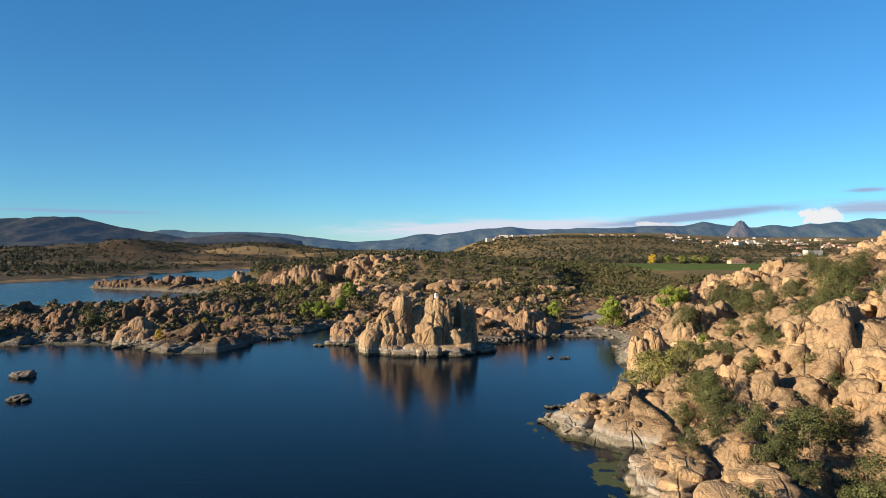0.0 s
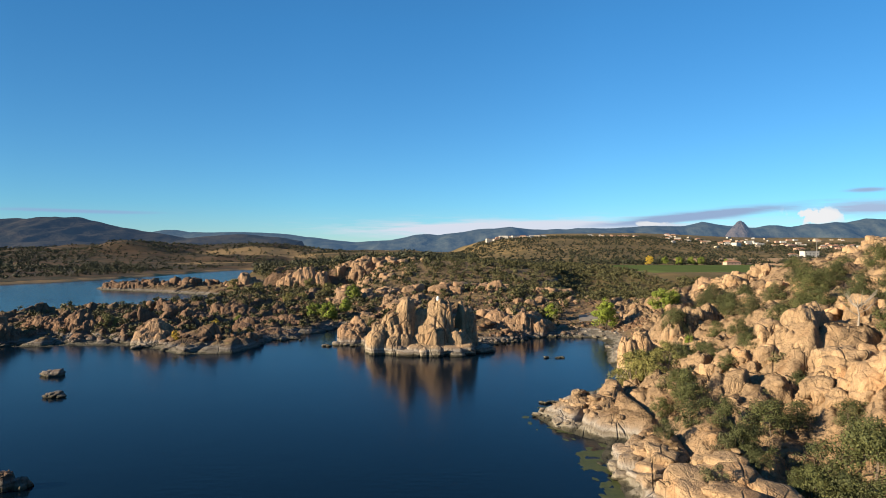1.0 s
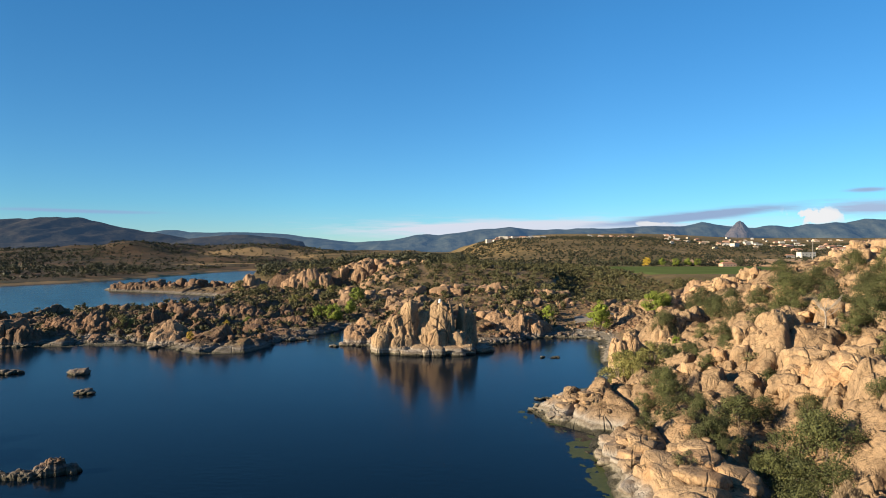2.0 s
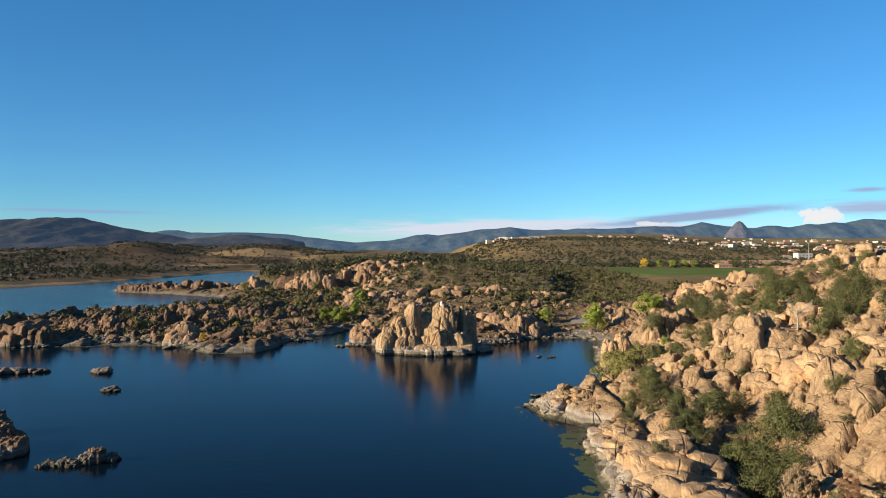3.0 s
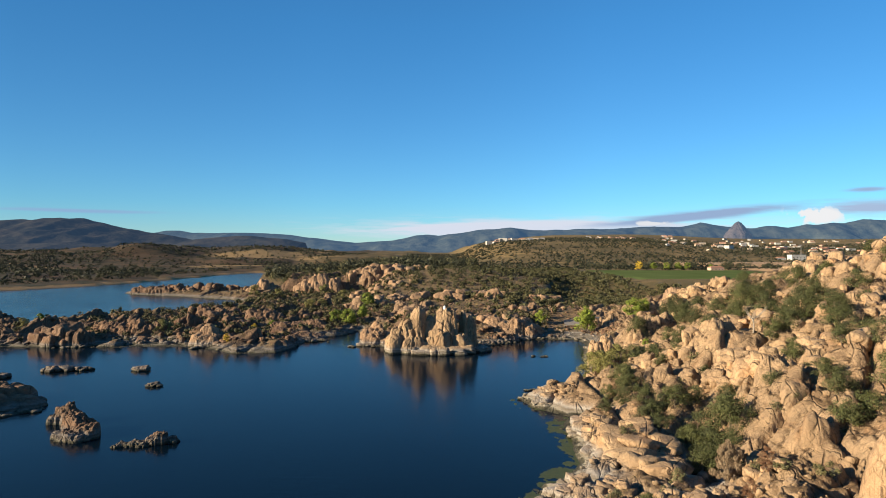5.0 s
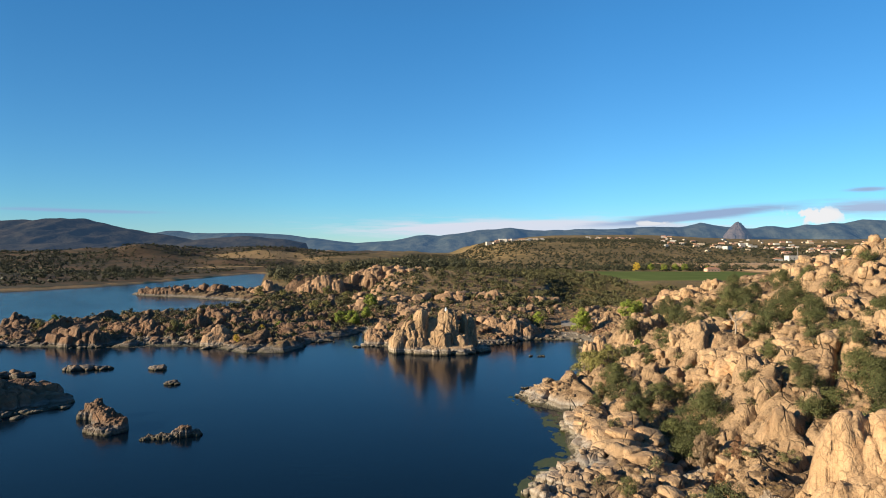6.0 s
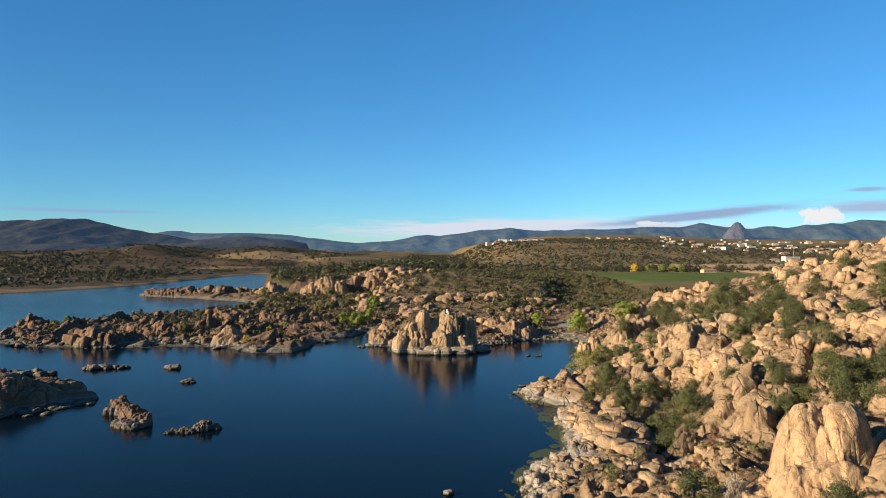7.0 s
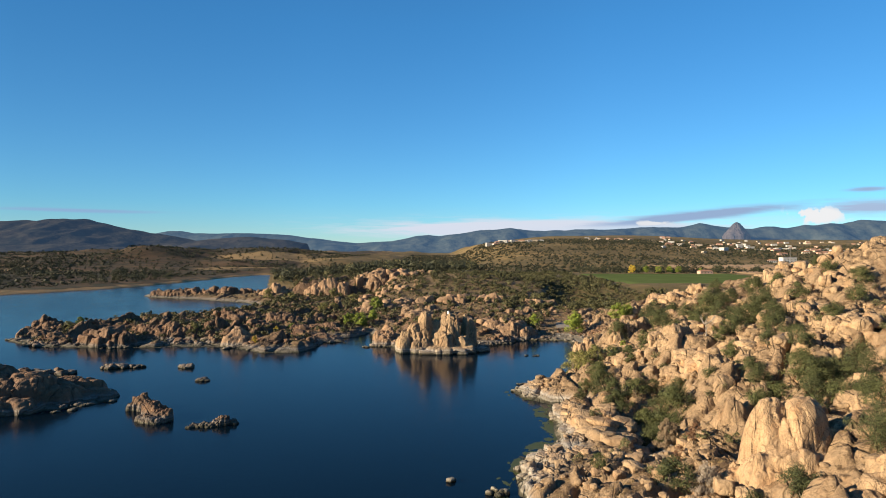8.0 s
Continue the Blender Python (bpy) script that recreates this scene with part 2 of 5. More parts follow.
cloudy_sky()
GROUND = ground_mat()
WATER = water_mat()
LEAF_OAK = leaf_mat("oak_leaves", (0.03, 0.037, 0.013), (0.092, 0.098, 0.036))
LEAF_FAR = leaf_mat("far_brush_leaves", (0.024, 0.028, 0.016), (0.054, 0.055, 0.029))
LEAF_SCRUB = leaf_mat("scrub_leaves", (0.038, 0.040, 0.017), (0.088, 0.082, 0.036))
LEAF_GREY = leaf_mat("greyish_scrub_leaves", (0.055, 0.058, 0.026), (0.15, 0.135, 0.066))
LEAF_BRIGHT = leaf_mat("cottonwood_leaves", (0.085, 0.12, 0.016), (0.21, 0.25, 0.04))
LEAF_WILLOW = leaf_mat("willow_leaves", (0.10, 0.10, 0.03), (0.21, 0.19, 0.065))
LEAF_YELLOW = leaf_mat("autumn_leaves", (0.34, 0.23, 0.025), (0.50, 0.36, 0.05))
LEAF_DRY = leaf_mat("dry_tamarisk_twigs", (0.20, 0.14, 0.085), (0.36, 0.265, 0.17))
LEAF_PALE = leaf_mat("bare_grey_twigs", (0.28, 0.225, 0.17), (0.44, 0.36, 0.28))
LEAF_RUST = leaf_mat("rust_brown_brush", (0.11, 0.055, 0.03), (0.22, 0.12, 0.07))
BARK = plain_mat("bark", (0.09, 0.065, 0.045), (0.2, 0.155, 0.11), 6.0, 0.9)
BARK_PALE = plain_mat("bleached_wood", (0.19, 0.155, 0.125), (0.30, 0.26, 0.21), 6.0, 0.85)


# ---------------------------------------------------------------- noise in arrays
def hash2(ix, iy, seed):
    with np.errstate(over="ignore"):
        h = ix.astype(np.int64).astype(np.uint32) * np.uint32(374761393) + iy.astype(np.int64).astype(np.uint32) * np.uint32(668265263) + np.uint32((seed * 362437 + 977) & 0xFFFFFFFF)
        h = (h ^ (h >> np.uint32(13))) * np.uint32(1274126177)
        h = (h ^ (h >> np.uint32(16))) * np.uint32(2246822519)
        h = h ^ (h >> np.uint32(15))
    return h.astype(np.float64) / 4294967295.0


def vnoise(x, y, seed):
    ix, iy = np.floor(x), np.floor(y)
    fx, fy = x - ix, y - iy
    fx, fy = fx * fx * (3 - 2 * fx), fy * fy * (3 - 2 * fy)
    a, b = hash2(ix, iy, seed), hash2(ix + 1, iy, seed)
    c, d = hash2(ix, iy + 1, seed), hash2(ix + 1, iy + 1, seed)
    return (a + (b - a) * fx) * (1 - fy) + (c + (d - c) * fx) * fy


def fbm(x, y, size, seed, octaves=4):
    """Sum of noises about 0, from -1 to 1, whose largest swell is size metres."""
    out, amp, tot = 0.0, 1.0, 0.0
    for k in range(octaves):
        out = out + amp * (2 * vnoise(x / size + 17.3 * k, y / size - 9.1 * k, seed + k) - 1)
        tot += amp
        amp, size = amp * 0.5, size * 0.5
    return out / tot


def blocks(x, y, size, seed, turn=0.5, long=1.7, centres=False):
    """Jointed rock: 0 in the joints, 1 on a block's crown, and each block's own random number (and its centre)."""
    c, s = math.cos(turn), math.sin(turn)
    wx, wy = x + 0.35 * size * fbm(x, y, size * 1.4, seed + 50, 2), y + 0.35 * size * fbm(x, y, size * 1.4, seed + 60, 2)
    u, v = (c * wx + s * wy) / (size * long), (-s * wx + c * wy) / size
    iu, iv = np.floor(u), np.floor(v)
    f1, f2, rid = np.full(u.shape, 9.0), np.full(u.shape, 9.0), np.zeros(u.shape)
    mu, mv = np.zeros(u.shape), np.zeros(u.shape)
    for du in (-1, 0, 1):
        for dv in (-1, 0, 1):
            px = iu + du + 0.1 + 0.8 * hash2(iu + du, iv + dv, seed)
            py = iv + dv + 0.1 + 0.8 * hash2(iu + du, iv + dv, seed + 1)
            d = np.hypot(u - px, v - py)
            near = d < f1
            f2 = np.where(near, f1, np.minimum(f2, d))
            rid = np.where(near, hash2(iu + du, iv + dv, seed + 2), rid)
            mu, mv = np.where(near, px, mu), np.where(near, py, mv)
            f1 = np.where(near, d, f1)
    crown = 1 - np.exp(-(f2 - f1) * 9.5)
    if centres:
        mu, mv = mu * size * long, mv * size
        return crown, rid, c * mu - s * mv, s * mu + c * mv
    return crown, rid


def step(a, b, v):
    k = np.clip((v - a) / (b - a), 0, 1)
    return k * k * (3 - 2 * k)


def bell(x, y, cx, cy, rx, ry, turn=0.0):
    c, s = math.cos(radians(turn)), math.sin(radians(turn))
    u, v = (c * (x - cx) + s * (y - cy)) / rx, (-s * (x - cx) + c * (y - cy)) / ry
    return np.exp(-(u * u + v * v))


# ---------------------------------------------------------------- the lie of the land
EAST_SHORE = [(30, -400), (6, -60), (4, 0), (5, 20), (9, 33), (14, 42), (18, 50), (19, 62), (19, 70), (22, 76), (16, 83), (13.5, 91), (20, 98), (25, 106), (33, 111), (37, 121), (38, 136), (42, 151), (46, 168), (46, 177)]
NORTH_SHORE = [(38, 179), (27, 178), (14, 164), (8, 152), (-2, 147), (-14, 149), (-21, 160), (-30, 172), (-35.5, 203), (-39, 190), (-50, 180), (-51, 160), (-54, 150), (-67, 148), (-75, 156), (-88, 163), (-101, 162), (-128, 160), (-160, 163), (-176, 178), (-183, 203), (-172, 224)]
UPPER_LAKE = [(-160, 255), (-122, 300), (-118, 330), (-140, 355), (-190, 385), (-225, 400), (-236, 415), (-150, 450), (-190, 600), (-249, 816), (-268, 822), (-279, 761), (-300, 560), (-318, 500), (-360, 430), (-450, 330), (-700, 250), (-1200, -100), (-1200, -500)]
LAKE = EAST_SHORE + NORTH_SHORE + UPPER_LAKE


def shore_distance(x, y):
    """Metres to the shore, above 0 on land."""
    d2, inside = np.full(x.shape, 1e12), np.zeros(x.shape, bool)
    n = len(LAKE)
    for i in range(n):
        (ax, ay), (bx, by) = LAKE[i], LAKE[(i + 1) % n]
        ex, ey = bx - ax, by - ay
        k = np.clip(((x - ax) * ex + (y - ay) * ey) / (ex * ex + ey * ey), 0, 1)
        d2 = np.minimum(d2, (x - ax - k * ex) ** 2 + (y - ay - k * ey) ** 2)
        if ay != by:
            cross = ((ay > y) != (by > y)) & (x < ex * (y - ay) / ey + ax)
            inside ^= cross
    return np.where(inside, -1, 1) * np.sqrt(d2)


def land(x, y):
    """Height of the bare land, without the joints and boulders."""
    d = shore_distance(x, y) + 1.2 * fbm(x, y, 9, 3, 3)
    up = np.maximum(d, 0)
    # granite hill east of the bay
    hill = np.interp(up, [0, 3, 7, 13, 22, 34, 45, 60, 85, 105, 125, 150, 190], [0.1, 1.1, 2.4, 4.3, 7.2, 11.8, 16.2, 20.2, 24.0, 26.4, 29, 33, 38])
    hill = hill - 5.6 * bell(x, y, 36, 45, 5.0, 24, -20) - 4.5 * bell(x, y, 34, 6, 13, 22) - 4.0 * bell(x, y, 56, 28, 15, 20)
    hill = hill - 3.2 * bell(x, y, 67, 46, 12, 9) - 3.0 * bell(x, y, 44, 36, 5.5, 9) - 2.6 * bell(x, y, 43, 24, 6, 7) - 2.6 * bell(x, y, 44, 100, 5, 8) - 2.4 * bell(x, y, 76, 54, 6, 6)
    hill = hill + 4.4 * bell(x, y, 58, 148, 8, 9) + 4.2 * bell(x, y, 64, 101, 7, 9) + 3.4 * bell(x, y, 54, 84, 5, 6) + 2.0 * bell(x, y, 96, 146, 12, 6) - 2.0 * bell(x, y, 84, 156, 7, 7) + 14.0 * bell(x, y, 119, 107, 22, 19)
    hill = hill * (1 - 0.62 * step(150, 260, y - 0.9 * (x - 94))) * (1 - 0.7 * step(192, 250, x)) * (1 - 0.6 * step(212, 290, y))
    east = step(24, 40, x - 0.22 * (y - 175)) * (1 - step(260, 420, y))
    east = np.where(y < 170, 1.0, east)
    # low scrub land north of the lake
    north = np.interp(up, [0, 3, 12, 40, 90, 150, 220], [0.2, 1.4, 2.6, 5.0, 8.5, 12, 14.0])
    north = north + 9.5 * bell(x, y, -6, 352, 62, 44) + 4 * bell(x, y, -40, 390, 40, 26)
    # the west of it lies low as far as a line of cliffs
    low = np.minimum(north, 0.35 + 2.1 * step(185, 300, y)) + 11 * step(374, 388, y) * step(-122, -106, x)
    north = north + (low - north) * (1 - step(-62, -28, x))
    z = east * hill + (1 - east) * north
    # far off: low plain west, rising mesa north
    far = step(380, 620, y)
    mesa = 13 + 38 * step(600, 1350, y) * step(20, 140, x) * (1 - 0.5 * step(0.30, 0.52, x / np.maximum(y, 1.0))) + 5 * fbm(x, y, 260, 11, 4) * step(500, 900, y)
    mesa = mesa + 44 * step(1350, 2600, y) * step(0.02, 0.2, x / np.maximum(y, 1.0))
    plain = 2.0 + 0.02 * np.minimum(up, 600) + 4 * step(50, 300, up) * (1 + fbm(x, y, 140, 15, 4))
    west = np.where(x < -190, 1.0, np.where(x > -40, 0.0, step(0, 1, (-40 - x) / 150)))
    fl = west * plain + (1 - west) * mesa
    z = np.where(x < -260, plain * (d > 0), (1 - far) * z + far * np.minimum(fl, 2 + 0.25 * up))
    # level ground round the playing field
    z = z + (13.6 - z) * step(60, 135, x) * (1 - step(300, 360, x)) * step(270, 330, y) * (1 - step(520, 600, y))
    # western hills
    z = z + (up > 0) * np.minimum(up / 60, 1) * (22 * bell(x, y, -547, 1070, 70, 80) + 12 * bell(x, y, -700, 1180, 260, 150) + 22 * bell(x, y, -360, 1240, 120, 130) + 10 * bell(x, y, -1000, 900, 260, 180) + 16 * step(760, 1000, y) * (1 - step(-160, -60, x)) * np.abs(fbm(x, y, 170, 27, 4)))
    bed = np.maximum(-0.28 * np.maximum(-d, 0), -4.0) - 0.15
    return np.where(d > 0, z, bed), d


def rocky(x, y, z, d, cover):
    """Adds jointed granite to the land where cover is near 1."""
    b1, r1, cx, cy = blocks(x, y, 9.0, 21, 0.9, 1.6, True)
    b2, r2, qx, qy = blocks(x, y, 2.7, 31, 0.7, 1.6, True)
    b3, r3 = blocks(x, y, 1.15, 41, 0.2, 1.4)
    k = cover * np.clip((d + 0.2) / 3.5, 0, 1) * (0.5 + 0.5 * step(5, 20, d))
    tilt = np.clip(0.30 * ((x - cx) * (r1 - 0.35) + (y - cy) * (r2 - 0.5)), -1.2, 1.2) + np.clip(0.35 * ((x - qx) * (r2 - 0.4) + (y - qy) * (r3 - 0.5)), -0.5, 0.5)
    hgt = 3.3 * np.minimum(1.12 * b1, 1) * (0.15 + 0.85 * r1) + 1.5 * np.minimum(1.2 * b2, 1) * (0.15 + 0.85 * r2) + 0.42 * b3 * (0.2 + 0.8 * r3)
    return z + k * (hgt + tilt - 2.0) + 0.25 * fbm(x, y, 5, 77, 3)


def sheet(name, xs, ys, fn, material, label, kind="structure"):
    X, Y = np.meshgrid(xs, ys)
    Z = fn(X, Y)
    nx, ny = len(xs), len(ys)
    co = np.stack([X, Y, Z], -1).reshape(-1, 3)
    i = (np.arange(ny - 1)[:, None] * nx + np.arange(nx - 1)[None, :]).reshape(-1)
    quads = np.stack([i, i + 1, i + nx + 1, i + nx], -1)
    return tagged(new(name, quick_mesh(name, co, quads, material, True)), label, "", "", kind)


def quick_mesh(name, co, faces, material, smooth=False):
    me = bpy.data.meshes.new(name)
    faces = np.asarray(faces)
    nf, k = faces.shape
    me.vertices.add(len(co))
    me.vertices.foreach_set("co", np.asarray(co, np.float32).reshape(-1))
    me.loops.add(nf * k)
    me.loops.foreach_set("vertex_index", faces.reshape(-1).astype(np.int32))
    me.polygons.add(nf)
    me.polygons.foreach_set("loop_start", np.arange(0, nf * k, k, dtype=np.int32))
    me.polygons.foreach_set("use_smooth", np.full(nf, smooth))
    me.update(calc_edges=True)
    me.materials.append(material)
    return me


def spaced(*runs):
    """Grid lines: runs of (start, stop, step)."""
    out = [np.arange(a, b, s) for a, b, s in runs]
    return np.concatenate(out + [[runs[-1][1]]])


EAST_BOX, NORTH_BOX = (2.0, 190.0, -150.0, 262.0), (-245.0, 66.0, 142.0, 470.0)


def in_box(x, y, box, edge):
    return step(0, edge, x - box[0]) * step(0, edge, box[1] - x) * step(0, edge, y - box[2]) * step(0, edge, box[3] - y)


def east_cover(x, y):
    c = 1.0 - 0.55 * bell(x, y, 36, 45, 4.5, 20, -20)
    return c * (1 - step(205, 250, y + 0.2 * (x - 100))) * np.where(y > 150, step(48, 62, x), 1.0)


def north_cover(x, y):
    c = 0.85 - 0.85 * bell(x, y, 54, 200, 14, 24) - 0.8 * step(205, 260, y) * step(-60, -20, x) + 0.4 * bell(x, y, 5, 268, 55, 18)
    c = np.clip(c + 0.25 * fbm(x, y, 40, 91, 2), 0, 1)
    # bare bouldery ribs on the spit
    rib = (1 - step(-60, -36, x)) * (1 - step(240, 300, y))
    return c + rib * (0.25 + 0.75 * step(-0.1, 0.35, fbm(x, y, 24, 95, 3)))


def east_ground(x, y):
    z, d = land(x, y)
    return rocky(x, y, z, d, east_cover(x, y)) - 6 * (1 - in_box(x, y, EAST_BOX, 8.0))


def north_ground(x, y):
    z, d = land(x, y)
    return rocky(x, y, z, d, north_cover(x, y)) - 6 * (1 - in_box(x, y, NORTH_BOX, 8.0))


def far_ground(x, y):
    z, d = land(x, y)
    inner = np.maximum(in_box(x, y, EAST_BOX, 14.0), in_box(x, y, NORTH_BOX, 14.0))
    return z - 3.5 * inner


def ground_at(x, y):
    """Height of what one stands on at a place."""
    X, Y = np.array([float(x)]), np.array([float(y)])
    return float(max(east_ground(X, Y)[0], north_ground(X, Y)[0], far_ground(X, Y)[0]))


def ground_many(X, Y):
    return np.maximum(np.maximum(east_ground(X, Y), north_ground(X, Y)), far_ground(X, Y))


sheet("ground", spaced((-4900, -1300, 120), (-1300, -420, 20), (-420, 420, 7), (420, 1300, 20), (1300, 4900, 120)),
      spaced((-600, -60, 30), (-60, 700, 7), (700, 1600, 14), (1600, 4900, 60)), far_ground, GROUND, "dry scrub plain with low hills behind the lake")
sheet("granite_hillside", spaced((2, 80, 0.36), (80, 190, 0.9)), spaced((-150, -26, 1.5), (-26, -8, 0.8), (-8, 112, 0.36), (112, 262, 0.9)), east_ground, GRANITE_SOIL, "jointed buff granite hillside beside the lake")
sheet("granite_shore", spaced((-245, -215, 1.5), (-215, -30, 0.75), (-30, 66, 1.0)), spaced((142, 245, 0.75), (245, 470, 1.6)), north_ground, GRANITE_SHORE, "scrubby granite shore north of the lake")
me = quick_mesh("water", [(-4900, -700, 0), (600, -700, 0), (600, 1200, 0), (-4900, 1200, 0)], [(0, 1, 2, 3)], WATER)
tagged(new("water", me), "calm dark blue lake water", "", "", "structure")


# ---------------------------------------------------------------- kinds of things
def thing(name, x, y, z, label, category, group="", kind=""):
    ob = new(name)
    ob.empty_display_size = 0.5
    ob.matrix_basis = pose(x, y, z)
    return tagged(ob, label, category, group, kind)


def part(name, data, parent, m=None, label=""):
    ob = new(name, data)
    ob.parent = parent
    if m is not None:
        ob.matrix_basis = m
    return tagged(ob, label)


ICO = {}


def ico(sub):
    if sub not in ICO:
        bm = bmesh.new()
        bmesh.ops.create_icosphere(bm, subdivisions=sub, radius=1.0)
        bm.verts.ensure_lookup_table()
        ICO[sub] = (np.array([v.co[:] for v in bm.verts]), np.array([[v.index for v in f.verts] for f in bm.faces]))
        bm.free()
    return ICO[sub]


def boulder_shape(seed, sub, planes, power, upright=0.0, rough=0.05, cracks=2, depth=1.0):
    """A block that joints have cut and weather has rounded: a soft-edged solid bounded by random planes."""
    rng = np.random.default_rng(seed)
    d, f = ico(sub)
    n = rng.normal(size=(planes, 3))
    n[:, 2] *= 0.12 if upright > 0.9 else 1 - 0.5 * upright
    slant = 0.17 if upright > 0.9 else 0.25
    top = np.array([slant * rng.normal(), slant * rng.normal(), 1.0])
    n = np.concatenate([n, [top, [0, 0, -1]]])
    h = np.concatenate([rng.uniform(0.74, 1.02, planes), [0.85, 0.8]])
    if upright:
        # two sets of joints that cross
        sides = np.array([[1, 0, 0], [-1, 0, 0], [0, 1, 0], [0, -1, 0]]) + 0.16 * rng.normal(size=(4, 3))
        n = np.concatenate([n, sides])
        h = np.concatenate([h[:planes] + 0.16, h[planes:], rng.uniform(0.72, 0.86, 4)])
    n /= np.linalg.norm(n, axis=1)[:, None]
    r = (np.sum((np.maximum(d @ n.T, 0) / h) ** power, axis=1) + 1e-9) ** (-1 / power)
    r = np.minimum(r, 1.35)
    off = Vector(rng.uniform(-40, 40, 3))
    for k, v in enumerate(d):
        p = Vector(v)
        r[k] *= 1 + rough * noise.noise(p * 2.2 + off) * 2 + rough * noise.noise(p * 5.5 + off)
    if cracks:
        # smaller blocks, each a little proud or sunk, with open joints between them
        seeds = rng.normal(size=(5 * cracks, 3)) * np.array([0.75, 0.75, 0.6])
        squash = np.array([1.0, 1.0, 0.22 if upright > 0.9 else 0.62 if upright else 0.9])
        warp = 0.10 * np.stack([np.sin(4.1 * d[:, 1] + 1), np.sin(3.7 * d[:, 2] + 2), np.sin(4.3 * d[:, 0])], 1)
        gap = np.linalg.norm(((d * r[:, None] + warp)[:, None, :] - seeds[None]) * squash, axis=2)
        order = np.argsort(gap, axis=1)[:, :2]
        near = np.take_along_axis(gap, order, 1)
        proud = rng.uniform(-0.10, 0.08, len(seeds))[order[:, 0]]
        e = near[:, 1] - near[:, 0]
        r *= 1 + depth * proud * np.clip(e / (0.10 / depth), 0, 1) - 0.09 * depth * np.exp(-(e / 0.06) ** 1.5)
    return d * r[:, None], f


def shapes(kind, sub, material, count, seed):
    made = []
    for k in range(count):
        if kind == "round":
            co, f = boulder_shape(seed + k, sub, 9, 17, 0.1, 0.075, 3, 0.85)
        elif kind == "block":
            co, f = boulder_shape(seed + k, sub, 6, 18, 0.5, 0.06, 4, 0.9)
        else:
            co, f = boulder_shape(seed + k, sub, 5, 10, 1.0, 0.06, 5)
        made.append(quick_mesh("boulder", co, f, material, True))
    return made


STONE = {}
for tag, material, seed in (("buff", GRANITE, 100), ("red", GRANITE_RED_SHADED, 300), ("tan", GRANITE_TAN, 900)):
    for kind in ("round", "block", "column"):
        STONE[tag, kind, "big"] = shapes(kind, 4, material, 4, seed)
        STONE[tag, kind, "mid"] = shapes(kind, 3, material, 5, seed + 20)
        STONE[tag, kind, "small"] = shapes(kind, 2, material, 5, seed + 40)
        seed += 70


def boulder(parent, rng, x, y, z, sx, sy, sz, turn, stone="buff", kind="round", grade="mid", lean=0.0):
    data = STONE[stone, kind, grade]
    o = parent.matrix_basis.translation
    m = pose(x - o.x, y - o.y, z - o.z, lean * rng.normal(), lean * rng.normal(), turn) @ Matrix.Diagonal((sx, sy, sz, 1))
    return part("boulder", data[rng.integers(len(data))], parent, m)


def grade_for(w, large, far, grade):
    if w < (1.9 if far > 140 else 0.95):
        return "small"
    return grade if w > 0.62 * large else "mid"


def outcrop(label, cx, cy, rx, ry, count, small, large, tall=1.0, stone="buff", kinds=("round", "block"), turn=0.0, seed=0, grade="mid", name="rock_outcrop", group="", afloat=False, tiers=0.0):
    """A pile of boulders on an oval patch of ground, the larger ones towards its middle."""
    rng = np.random.default_rng(seed + 7919)
    c, s = math.cos(radians(turn)), math.sin(radians(turn))
    a, q = rng.uniform(0, 2 * math.pi, count), np.sqrt(rng.uniform(0, 1, count))
    u, v = rx * q * np.cos(a), ry * q * np.sin(a)
    X, Y = cx + c * u - s * v, cy + s * u + c * v
    G = ground_many(X, Y)
    if afloat:
        G = np.maximum(G, 0.15)
    size = small + (large - small) * rng.uniform(0, 1, count) ** 1.7 * (1.15 - 0.6 * q)
    root = thing(name, cx, cy, float(max(ground_many(np.array([cx * 1.0]), np.array([cy * 1.0]))[0], 0.0)), label, "rock", group)
    for k in np.argsort(-size):
        w = float(size[k])
        if G[k] < -0.5 and not afloat:
            continue
        sz = w * tall * rng.uniform(0.6, 1.05)
        lift = tiers * (1 - q[k]) * large * tall
        boulder(root, rng, float(X[k]), float(Y[k]), float(G[k]) + (0.14 if afloat else -0.08 if cy < 140 else -0.10 if cy < 200 else -0.26) * sz + lift, w * rng.uniform(0.75, 1.15), w * rng.uniform(0.7, 1.0), sz, rng.uniform(0, 360), stone,
                kinds[rng.integers(len(kinds))], grade_for(w, large, cy, grade), 7.0)
    return root


